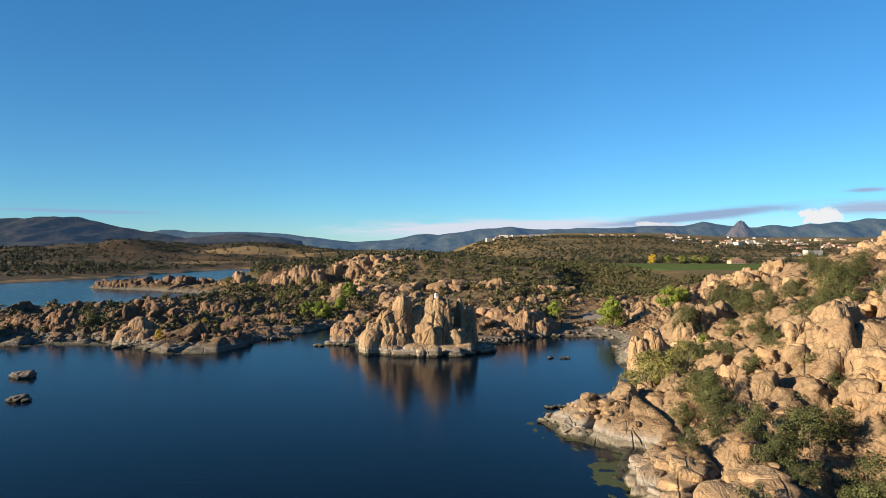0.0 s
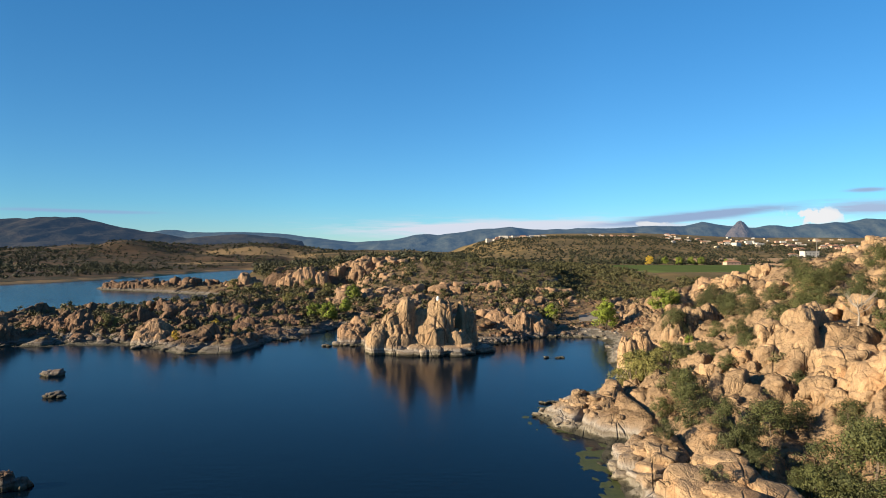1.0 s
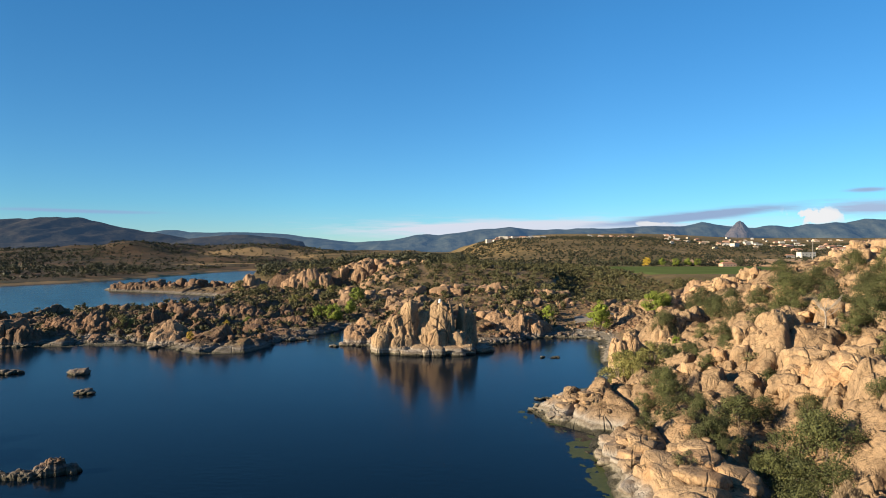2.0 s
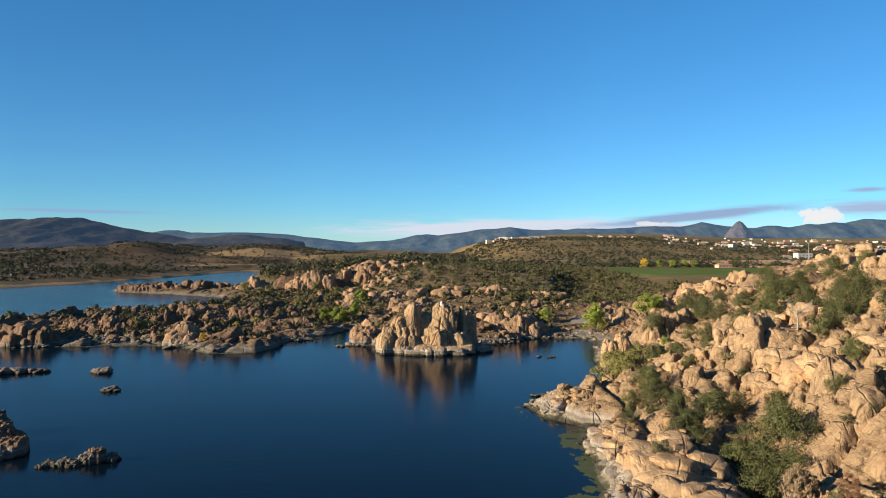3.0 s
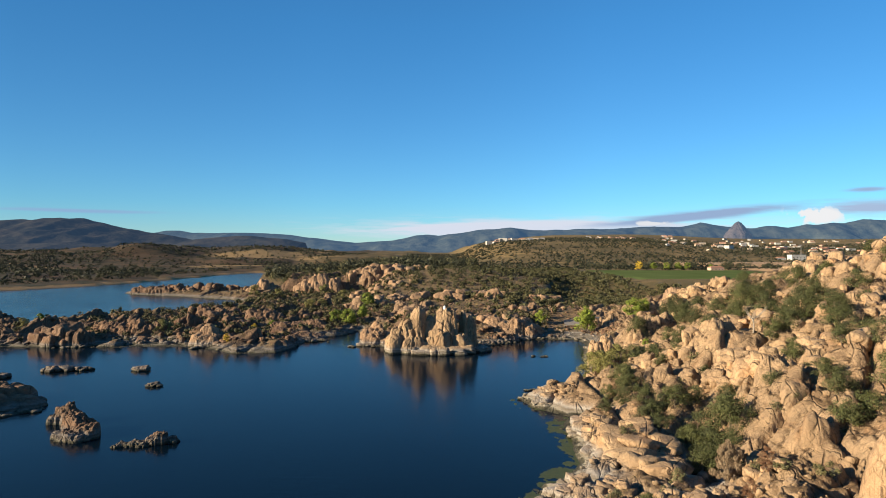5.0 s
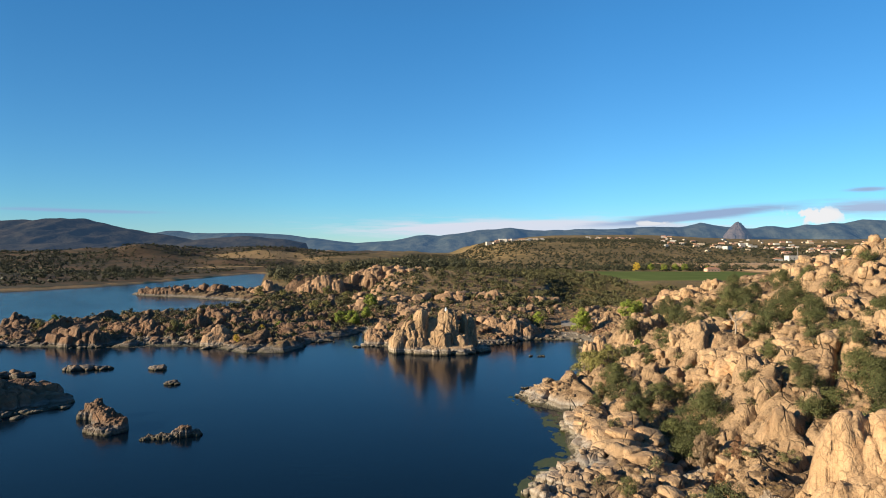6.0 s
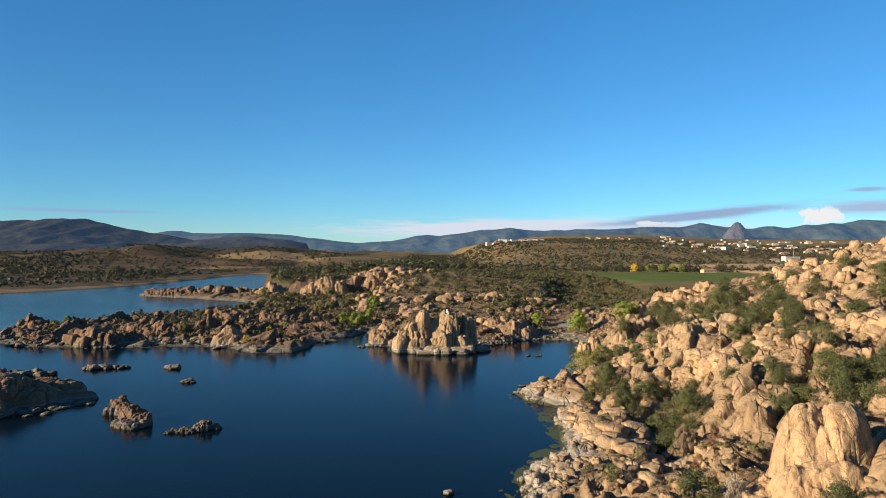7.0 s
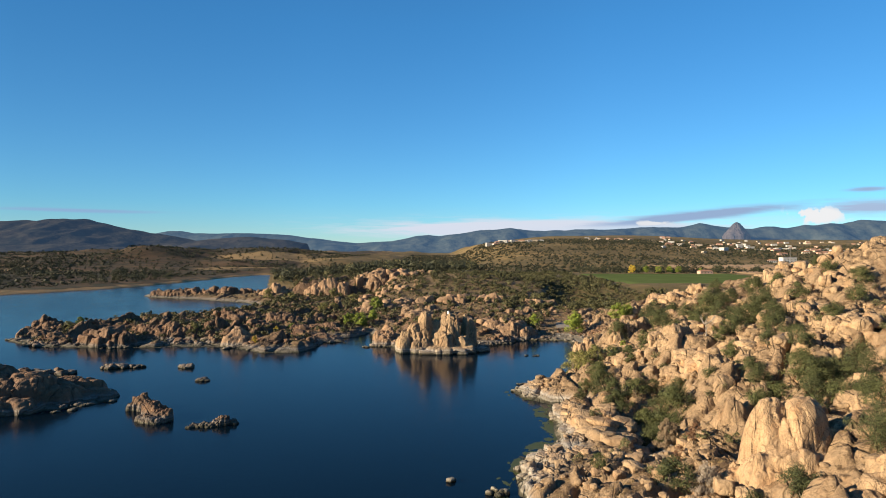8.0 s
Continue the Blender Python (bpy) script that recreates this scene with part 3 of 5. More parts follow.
def leaf_cloud(rng, centres, radii, per, size, wisp=False):
    """Many small leaf sprays round the given centres, as quads that face mostly outward, like the shell of a crown."""
    n = len(centres) * per
    c = np.repeat(centres, per, 0)
    r = np.repeat(radii, per)
    v = rng.normal(size=(n, 3))
    v /= np.linalg.norm(v, axis=1)[:, None]
    p = c + v * (r * rng.uniform(0.45, 1.0, n) ** 0.6)[:, None] * np.array([1, 1, 0.8])
    middle = np.average(centres, axis=0)
    out = p - middle
    out /= np.linalg.norm(out, axis=1)[:, None] + 1e-6
    face = 0.8 * v + 0.5 * out + 0.42 * rng.normal(size=(n, 3)) + np.array([0, 0, 0.15])
    if wisp:
        a = 0.3 * rng.normal(size=(n, 3)) + v * 0.3 + np.array([0, 0, 1.0])
    else:
        a = np.cross(face, rng.normal(size=(n, 3)))
    a /= np.linalg.norm(a, axis=1)[:, None]
    b = np.cross(face, a)
    b /= np.linalg.norm(b, axis=1)[:, None] + 1e-9
    s = size * rng.uniform(0.6, 1.4, n)[:, None]
    wide = 0.13 if wisp else 0.62
    co = np.stack([p - a * s, p - b * s * wide, p + a * s, p + b * s * wide], 1).reshape(-1, 3)
    return co, np.arange(4 * n).reshape(n, 4)


def limb(points, radii, sides=6):
    """A bent, tapered round limb through the points."""
    pts = [Vector(p) for p in points]
    co = []
    for k, p in enumerate(pts):
        way = (pts[min(k + 1, len(pts) - 1)] - pts[max(k - 1, 0)]).normalized()
        u = way.orthogonal().normalized()
        w = way.cross(u)
        for j in range(sides):
            a = 2 * math.pi * j / sides
            co.append(p + (u * math.cos(a) + w * math.sin(a)) * radii[k])
    f = [(k * sides + j, k * sides + (j + 1) % sides, (k + 1) * sides + (j + 1) % sides, (k + 1) * sides + j) for k in range(len(pts) - 1) for j in range(sides)]
    return co, f


def joined(pieces):
    co, f, n = [], [], 0
    for c, q in pieces:
        c, q = np.array([tuple(p) for p in c], float), np.array(q)
        co.append(c)
        f.append(q + n)
        n += len(c)
    return np.concatenate(co), np.concatenate(f)


def plant_meshes(seed, height, spread, clumps, per, size, leaves, bark=None, trunks=1, bare=0.25, thick=0.05, upright=False):
    """Wood and leaves of a shrub or tree that stands at the origin."""
    rng = np.random.default_rng(seed)
    wood, centres, radii = [], [], []
    for k in range(clumps):
        a, q = rng.uniform(0, 2 * math.pi), rng.uniform(0, 1) ** 0.5
        lev = rng.uniform(bare, 1.0)
        belly = math.sin(math.pi * min(0.95, 0.25 + 0.7 * (lev - bare) / (1 - bare))) ** 0.7
        rr = spread * q * belly * rng.uniform(0.75, 1.15)
        centres.append((rr * math.cos(a), rr * math.sin(a), height * lev * (1 - 0.18 * q)))
        radii.append(spread * rng.uniform(0.22, 0.42) * (0.6 if upright else 1))
    centres, radii = np.array(centres), np.array(radii)
    stems = []
    for j in range(trunks):
        a = rng.uniform(0, 2 * math.pi)
        foot = Vector((0.15 * spread * math.cos(a), 0.15 * spread * math.sin(a), -0.3)) if trunks > 1 else Vector((0, 0, -0.3))
        fork = Vector((foot.x * 1.6 + rng.normal() * 0.04 * height, foot.y * 1.6 + rng.normal() * 0.04 * height, height * max(bare, 0.18)))
        top = Vector((fork.x * 1.3, fork.y * 1.3, height * (0.5 if trunks > 1 else 0.8)))
        wood.append(limb([foot, (foot + fork) / 2 + Vector((rng.normal() * 0.03, rng.normal() * 0.03, 0)) * height, fork, top], [thick * height * 0.5, thick * height * 0.38, thick * height * 0.3, thick * height * 0.06]))
        if trunks > 1:
            stems.append(quick_mesh("stem", *joined([wood.pop()]), bark or BARK, True))
            continue
        for c in centres[:7]:
            mid = (fork + Vector(c)) / 2 + Vector((0, 0, 0.06 * height))
            wood.append(limb([fork, mid, Vector(c)], [thick * height * 0.2, thick * height * 0.12, thick * height * 0.04], 5))
    if wood:
        stems.append(quick_mesh("trunk", *joined(wood), bark or BARK, True))
    lc, lf = leaf_cloud(rng, centres, radii, per, size, upright)
    return stems, quick_mesh("crown", lc, lf, leaves)


def plant(name, meshes, x, y, scale, label, category, group="", turn=0.0, stretch=1.0, z=None):
    g = ground_at(x, y) if z is None else z
    root = thing(name, x, y, g - 0.05, label, category, group)
    root.matrix_basis = pose(x, y, g - 0.05, 0, 0, turn) @ Matrix.Diagonal((scale, scale, scale * stretch, 1))
    for wood in meshes[0]:
        part("stem" if len(meshes[0]) > 1 else "trunk", wood, root)
    part("crown", meshes[1], root)
    return root


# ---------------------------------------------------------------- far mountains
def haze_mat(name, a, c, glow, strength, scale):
    """Far slopes; the haze of the air between is put in as a faint blue glow."""
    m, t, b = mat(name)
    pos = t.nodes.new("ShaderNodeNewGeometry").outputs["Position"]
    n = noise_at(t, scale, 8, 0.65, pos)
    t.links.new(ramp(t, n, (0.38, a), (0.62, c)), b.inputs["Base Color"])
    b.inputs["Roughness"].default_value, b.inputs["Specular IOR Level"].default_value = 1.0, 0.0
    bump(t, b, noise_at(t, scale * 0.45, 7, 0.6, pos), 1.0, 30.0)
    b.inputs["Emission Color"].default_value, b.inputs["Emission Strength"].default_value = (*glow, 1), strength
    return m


# blue emission stands in for haze over the slopes
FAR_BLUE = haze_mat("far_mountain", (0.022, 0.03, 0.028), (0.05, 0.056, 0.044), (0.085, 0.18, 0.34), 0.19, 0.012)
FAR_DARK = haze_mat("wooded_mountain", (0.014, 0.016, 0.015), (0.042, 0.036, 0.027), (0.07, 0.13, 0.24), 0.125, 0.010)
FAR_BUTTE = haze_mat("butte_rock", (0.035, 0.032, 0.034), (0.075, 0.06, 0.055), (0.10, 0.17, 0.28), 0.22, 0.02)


def mountains(name, x0, x1, y0, y1, outline, relief, material, label, seed, dx=18.0):
    """A range whose crest, four fifths of the way back, follows the outline of (x, height), with slopes creased by gullies."""
    px, ph = [p for p, _ in outline], [h for _, h in outline]

    def height(X, Y):
        v = np.clip((Y - y0) / (y1 - y0) / 0.8, 0, 1.25)
        bend = X + 60 * fbm(X, Y, 300, seed + 3, 3) * (1 - np.minimum(v, 1))
        crest = np.interp(bend, px, ph) + relief * fbm(X, Y, 120, seed + 9, 4)
        side = np.sin(np.minimum(v, 1) * math.pi / 2) ** 1.3
        gully = np.abs(fbm(X, Y * 0.35, 520, seed, 5))
        return crest * side * (1 - 7.5 * gully * (1 - side) * side) * (1 - step(1.0, 1.25, v)) - 14 * (1 - side)
    return sheet(name, spaced((x0, x1, dx)), spaced((y0, y1, (y1 - y0) / 50)), height, material, label)


def skyline(px, py, depth):
    """Place on the plane at that depth, from a bearing and a rise given as slopes times 1099."""
    return (px - 784) / 1099 * depth, 25 + (443 - py) / 1099 * depth


def crest(depth, *rows):
    return [skyline(px, py, depth) for px, py in rows]


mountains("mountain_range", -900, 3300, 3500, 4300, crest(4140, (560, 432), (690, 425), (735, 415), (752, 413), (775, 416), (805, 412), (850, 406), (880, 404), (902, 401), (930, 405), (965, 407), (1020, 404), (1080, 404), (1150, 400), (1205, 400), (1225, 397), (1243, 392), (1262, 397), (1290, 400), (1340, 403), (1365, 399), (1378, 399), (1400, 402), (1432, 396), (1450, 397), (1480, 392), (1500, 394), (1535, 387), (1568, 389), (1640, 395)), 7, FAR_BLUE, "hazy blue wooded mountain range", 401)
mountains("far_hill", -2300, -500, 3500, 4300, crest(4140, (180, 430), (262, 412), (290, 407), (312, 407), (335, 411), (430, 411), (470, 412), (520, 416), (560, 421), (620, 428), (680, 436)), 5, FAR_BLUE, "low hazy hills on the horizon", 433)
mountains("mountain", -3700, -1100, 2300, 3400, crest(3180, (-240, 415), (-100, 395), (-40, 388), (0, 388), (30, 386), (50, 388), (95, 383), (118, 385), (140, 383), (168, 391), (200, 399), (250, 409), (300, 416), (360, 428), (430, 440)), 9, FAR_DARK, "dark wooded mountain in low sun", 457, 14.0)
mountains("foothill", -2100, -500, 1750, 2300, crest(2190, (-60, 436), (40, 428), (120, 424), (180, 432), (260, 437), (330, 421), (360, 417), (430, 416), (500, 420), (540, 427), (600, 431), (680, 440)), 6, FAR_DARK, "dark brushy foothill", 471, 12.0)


def butte():
    x, top = skyline(1311, 391, 3900)
    rng = np.random.default_rng(5)
    d, f = ico(5)
    ang = np.arctan2(d[:, 1], d[:, 0])
    flat = np.clip(d[:, 2], 0, 1)
    r = 62 * (1 - flat) ** 1.2 + 22 * np.sqrt(np.clip(1 - flat ** 6, 0, 1)) * (1 + 0.12 * np.sin(3 * ang + 1) + 0.1 * np.sin(7 * ang))
    keep = np.linalg.norm(d[:, :2], axis=1) + 1e-6
    z = (top - 120) * 1.0 * flat + 120 + 6 * np.array([noise.noise(Vector(v) * 6) for v in d])
    co = np.stack([x + d[:, 0] / keep * r * np.where(keep > 0.05, 1, keep * 20), 3900 + d[:, 1] / keep * r, np.where(d[:, 2] < 0, 60, z)], 1)
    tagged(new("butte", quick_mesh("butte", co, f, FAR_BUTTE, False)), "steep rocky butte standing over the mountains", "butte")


butte()

# ---------------------------------------------------------------- crags: rock masses cut by upright joints
ROCK = {"buff": GRANITE, "red": GRANITE_RED_SHADED, "tan": GRANITE_TAN}


def crag(name, label, domes, stone, seed, size=2.4, fine=0.9, split=0.65, grid=0.32, turn=0.15, foot=None, rough=1.0):
    """One rock mass: steep-sided domes (x, y, half length, half depth, top, turn) cut into close-set columns and blocks."""
    x0, x1 = min(d[0] - max(d[2], d[3]) for d in domes) - 1, max(d[0] + max(d[2], d[3]) for d in domes) + 1
    y0, y1 = min(d[1] - max(d[2], d[3]) for d in domes) - 1, max(d[1] + max(d[2], d[3]) for d in domes) + 1

    def height(X, Y):
        b1, r1, cx, cy = blocks(X, Y, size, seed, turn, 1.25, True)
        b2, r2, qx, qy = blocks(X, Y, size * 0.42, seed + 9, turn + 0.5, 1.4, True)
        ex, ey = (1 - split) * X + split * (0.7 * cx + 0.3 * qx), (1 - split) * Y + split * (0.7 * cy + 0.3 * qy)
        ex, ey = ex + 0.35 * size * fbm(X, Y, 3.5 * size, seed + 20, 2), ey + 0.35 * size * fbm(X, Y, 3.5 * size, seed + 23, 2)
        out = np.full(X.shape, -9.0)
        for dx, dy, rx, ry, top, tn in domes:
            c, s = math.cos(radians(tn)), math.sin(radians(tn))
            u, v = (c * (ex - dx) + s * (ey - dy)) / rx, (-s * (ex - dx) + c * (ey - dy)) / ry
            e = 1 - np.abs(u) ** 2.4 - np.abs(v) ** 2.4
            out = np.maximum(out, np.where(e > 0, top * np.maximum(e, 1e-6) ** 0.36, -9.0))
        crest = max(d[4] for d in domes)
        rise = np.clip(out / crest, 0, 1)
        z = out - np.minimum(0.17 * out, 1.7) * (1 - r1) + rough * (min(0.11 * crest, 1.5) * (b1 - 1) + min(fine, 0.07 * crest + 0.15) * ((r2 - 0.5) * b2 + 0.7 * (b2 - 1)) + 0.3 * fbm(X, Y, 1.2, seed + 31, 3))
        z = z + min(0.06 * crest, 0.8) * rise * ((X - cx) * (r1 - 0.6) + (Y - cy) * (r2 - 0.3)) / size
        base = land(X, Y)[0] if foot is None else np.full(X.shape, float(foot))
        base = np.maximum(base, -0.6)
        return np.where(out > 0, np.maximum(z, -0.5) + np.minimum(base, 0.3 * crest), base - 1.6)

    X, Y = np.meshgrid(spaced((x0, x1, grid)), spaced((y0, y1, grid)))
    Z = height(X, Y)
    ny, nx = X.shape
    low = Z < np.maximum(land(X, Y)[0], -0.6) - 1.5
    i, j = np.nonzero(~(low[:-1, :-1] & low[1:, :-1] & low[:-1, 1:] & low[1:, 1:]))
    q = i * nx + j
    faces = np.stack([q, q + 1, q + nx + 1, q + nx], -1)
    used, flat = np.unique(faces, return_inverse=True)
    mx, my = (x0 + x1) / 2, (y0 + y1) / 2
    root = thing(name, mx, my, 0.0, label, "rock")
    co = np.stack([X - mx, Y - my, Z], -1).reshape(-1, 3)[used]
    part("rock_mass", quick_mesh("rock_mass", co, flat.reshape(-1, 4), ROCK[stone], True), root)
    return root


def massif(label, x0, x1, y, depth, top, stone, seed, wide, ledge):
    """A long outcrop of the shore, lower towards its ends, with low ledges and fallen blocks along its foot."""
    rng = np.random.default_rng(seed + 4000)
    mid, half = (x0 + x1) / 2, (x1 - x0) / 2
    domes = [(mid, y, half, depth * 0.75, top * 0.72, 0)]
    for k in range(max(2, round(half / 4))):
        u = rng.uniform(-0.8, 0.8)
        domes.append((mid + u * half, y + rng.normal() * 0.18 * depth, half * rng.uniform(0.22, 0.45), depth * rng.uniform(0.4, 0.6), top * (1 - 0.3 * u * u) * rng.uniform(0.82, 1.05), rng.uniform(-25, 25)))
    if ledge:
        domes.append((mid, y - depth * 0.55, half * 1.1, depth * 0.45, 0.9, 0))
    root = crag("rock_outcrop", label, domes, stone, seed, wide * 0.8, 0.9, 0.7, 0.34 if y < 240 else 0.5, 0.15, 0.0)
    for k in range(round(half * 0.9) if ledge else 0):
        w = rng.uniform(0.5, 1.5)
        x, yy = rng.uniform(x0 - 2, x1 + 2), y - depth * 0.75 - rng.uniform(-0.5, 3.0)
        boulder(root, rng, x, yy, max(ground_at(x, yy), 0.0) + 0.1, w * 1.2, w, w * rng.uniform(0.35, 0.7), rng.uniform(0, 360), stone, "block", "small", 5.0)
    return root


# ---------------------------------------------------------------- island rock before the north shore

def island():
    rng = np.random.default_rng(12)
    domes = [  # x, y, half length, half depth, top, turn
        (-15.6, 153.0, 4.6, 4.6, 7.4, 20), (-12.6, 154.0, 3.6, 4.4, 10.6, 15), (-9.2, 154.4, 3.5, 4.6, 13.6, 8), (-10.4, 151.2, 4.6, 3.4, 6.0, 14),
        (-1.6, 154.4, 3.7, 4.8, 14.0, 0), (0.8, 154.8, 2.3, 4.2, 13.4, 0), (-2.6, 151.0, 4.6, 3.4, 7.8, -6), (3.4, 151.6, 3.4, 3.2, 7.0, 8),
        (4.6, 155.0, 1.2, 1.9, 13.6, 20), (6.5, 155.4, 1.3, 2.0, 12.0, 6), (7.4, 156.0, 1.8, 2.4, 8.6, 0), (6.4, 153.6, 2.6, 2.6, 5.0, 0), (-5.0, 151.4, 12.6, 5.2, 2.4, 0), (8.4, 153.2, 5.0, 2.6, 1.8, 8), (-5.4, 155.4, 2.8, 4.0, 12.2, 0),
    ]
    root = crag("rock_island", "tall buff granite island rock with split upright domes", [(x - 0.6, y, rx, ry, top + 0.05 * top, tn) for x, y, rx, ry, top, tn in domes], "buff", 612, 2.7, 0.7, 0.5, 0.26, 0.1, 0.0)
    # banded ledges at the foot
    for x, y, w, dp, h in ((-13.5, 149.5, 7, 3.2, 2.6), (-6, 148.6, 7, 3, 3.0), (1, 148.4, 6.5, 3, 2.8), (5, 149.2, 5, 3, 3.2), (-9, 146.0, 6.0, 1.7, 1.5), (-2.2, 145.4, 3.4, 1.7, 2.5), (3, 146.2, 4, 1.6, 1.4), (-5.2, 145.2, 2, 1.4, 2.2)):
        boulder(root, rng, x, y, h * 0.28, w / 1.6, dp / 1.4, h * 0.72, rng.uniform(-8, 8), "buff", "block", "mid", 1.0)
    for k in range(34):
        x = rng.uniform(-18, 9)
        w = rng.uniform(0.35, 1.0)
        boulder(root, rng, x, 147.5 + rng.uniform(-2.2, 1.0) + 0.03 * (x + 4) ** 2, rng.uniform(0.1, 0.8), w * 1.2, w, w * 0.8, rng.uniform(0, 360), "buff", "block", "small", 5)
    post = bmesh.new()
    bmesh.ops.create_cone(post, segments=10, radius1=0.46, radius2=0.34, depth=1.2, cap_ends=True)
    bmesh.ops.bevel(post, geom=post.edges[:], offset=0.14, segments=2, affect="EDGES")
    me = bpy.data.meshes.new("white_post")
    post.to_mesh(me)
    me.materials.append(plain_mat("white_paint", (0.72, 0.72, 0.70), (0.85, 0.85, 0.83), 3.0, 0.6))
    ob = new("marker_post", me)
    o = root.matrix_basis.translation
    peak = max((v.co.z for v in next(c for c in root.children if c.name.startswith("rock_mass")).data.vertices if abs(v.co.x + o.x + 1.8) < 0.5 and abs(v.co.y + o.y - 153.6) < 0.5))
    ob.matrix_basis = pose(-1.8, 153.6, peak + 0.4)
    tagged(ob, "short white marker post on top of the island rock", "post")


island()

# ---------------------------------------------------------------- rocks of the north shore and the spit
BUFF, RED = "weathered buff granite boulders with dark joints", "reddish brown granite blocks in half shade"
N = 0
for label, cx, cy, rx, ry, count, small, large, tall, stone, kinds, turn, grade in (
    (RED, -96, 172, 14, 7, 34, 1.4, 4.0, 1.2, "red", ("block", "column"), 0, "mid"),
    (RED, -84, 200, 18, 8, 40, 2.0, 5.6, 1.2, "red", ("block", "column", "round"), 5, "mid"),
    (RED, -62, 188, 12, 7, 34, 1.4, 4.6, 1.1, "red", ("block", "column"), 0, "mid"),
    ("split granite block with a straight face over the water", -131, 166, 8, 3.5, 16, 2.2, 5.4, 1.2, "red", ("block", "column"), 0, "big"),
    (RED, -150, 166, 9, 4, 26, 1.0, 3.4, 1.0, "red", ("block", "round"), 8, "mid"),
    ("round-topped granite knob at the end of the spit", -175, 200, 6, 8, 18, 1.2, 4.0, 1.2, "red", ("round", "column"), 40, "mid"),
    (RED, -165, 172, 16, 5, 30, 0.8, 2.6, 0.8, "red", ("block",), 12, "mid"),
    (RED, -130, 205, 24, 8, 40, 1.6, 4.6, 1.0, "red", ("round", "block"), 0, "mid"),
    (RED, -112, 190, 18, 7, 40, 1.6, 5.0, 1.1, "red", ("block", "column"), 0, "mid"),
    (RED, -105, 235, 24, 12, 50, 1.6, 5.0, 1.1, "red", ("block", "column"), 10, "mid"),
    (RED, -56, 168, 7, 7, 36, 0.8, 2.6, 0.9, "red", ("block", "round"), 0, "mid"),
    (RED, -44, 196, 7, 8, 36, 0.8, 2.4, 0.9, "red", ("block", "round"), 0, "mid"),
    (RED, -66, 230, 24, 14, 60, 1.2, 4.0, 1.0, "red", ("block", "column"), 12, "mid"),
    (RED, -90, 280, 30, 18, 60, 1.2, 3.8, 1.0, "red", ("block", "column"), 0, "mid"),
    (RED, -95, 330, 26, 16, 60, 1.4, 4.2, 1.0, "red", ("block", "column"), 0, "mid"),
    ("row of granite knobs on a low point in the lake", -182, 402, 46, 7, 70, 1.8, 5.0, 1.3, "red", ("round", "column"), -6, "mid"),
    ("rubbly granite knoll grown with scrub", -50, 392, 20, 12, 70, 1.8, 6.0, 1.9, "tan", ("block", "column"), 0, "mid"),
    ("granite rubble on the scrubby slope", -28, 366, 20, 20, 60, 1.4, 4.2, 1.2, "tan", ("block", "column"), 0, "mid"),
    (BUFF, -44, 318, 30, 22, 60, 1.2, 4.4, 1.0, "tan", ("block", "round"), 0, "mid"),
    (BUFF, -40, 262, 20, 14, 50, 1.4, 4.8, 1.0, "tan", ("block", "round"), 0, "mid"),
    (BUFF, -16, 222, 20, 12, 44, 1.4, 5.0, 0.9, "tan", ("block", "round"), 10, "mid"),
    ("long ledges of granite among the scrub", 2, 270, 34, 6, 54, 1.6, 5.6, 0.9, "tan", ("block",), 0, "mid"),
    (BUFF, 34, 232, 18, 12, 44, 1.0, 3.6, 0.9, "tan", ("block", "round"), 0, "mid"),
    (BUFF, 52, 262, 14, 10, 36, 1.2, 4.6, 1.0, "tan", ("block", "round"), 0, "mid"),
    (BUFF, 12, 198, 20, 10, 50, 0.9, 3.4, 0.8, "tan", ("block", "round"), 0, "mid"),
    ("dark wet boulders along the shore", 20, 172, 10, 4, 60, 0.5, 1.5, 0.8, "red", ("block",), 30, "mid"),
    ("rubble bank beside the boat ramp", 58, 182, 7, 6, 60, 0.4, 1.4, 0.8, "red", ("block",), 0, "mid"),
):
    N += 1
    if label == RED:
        count, small, large, tall = round(0.6 * count), 0.8 * small, 0.62 * large, 0.9 * tall
    outcrop(label, cx, cy, rx, ry, count, small, large, tall, stone, kinds, turn, N, grade, tiers=0.1 if label == RED else 0.25)
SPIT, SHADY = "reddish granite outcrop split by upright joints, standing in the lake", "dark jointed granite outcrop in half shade"
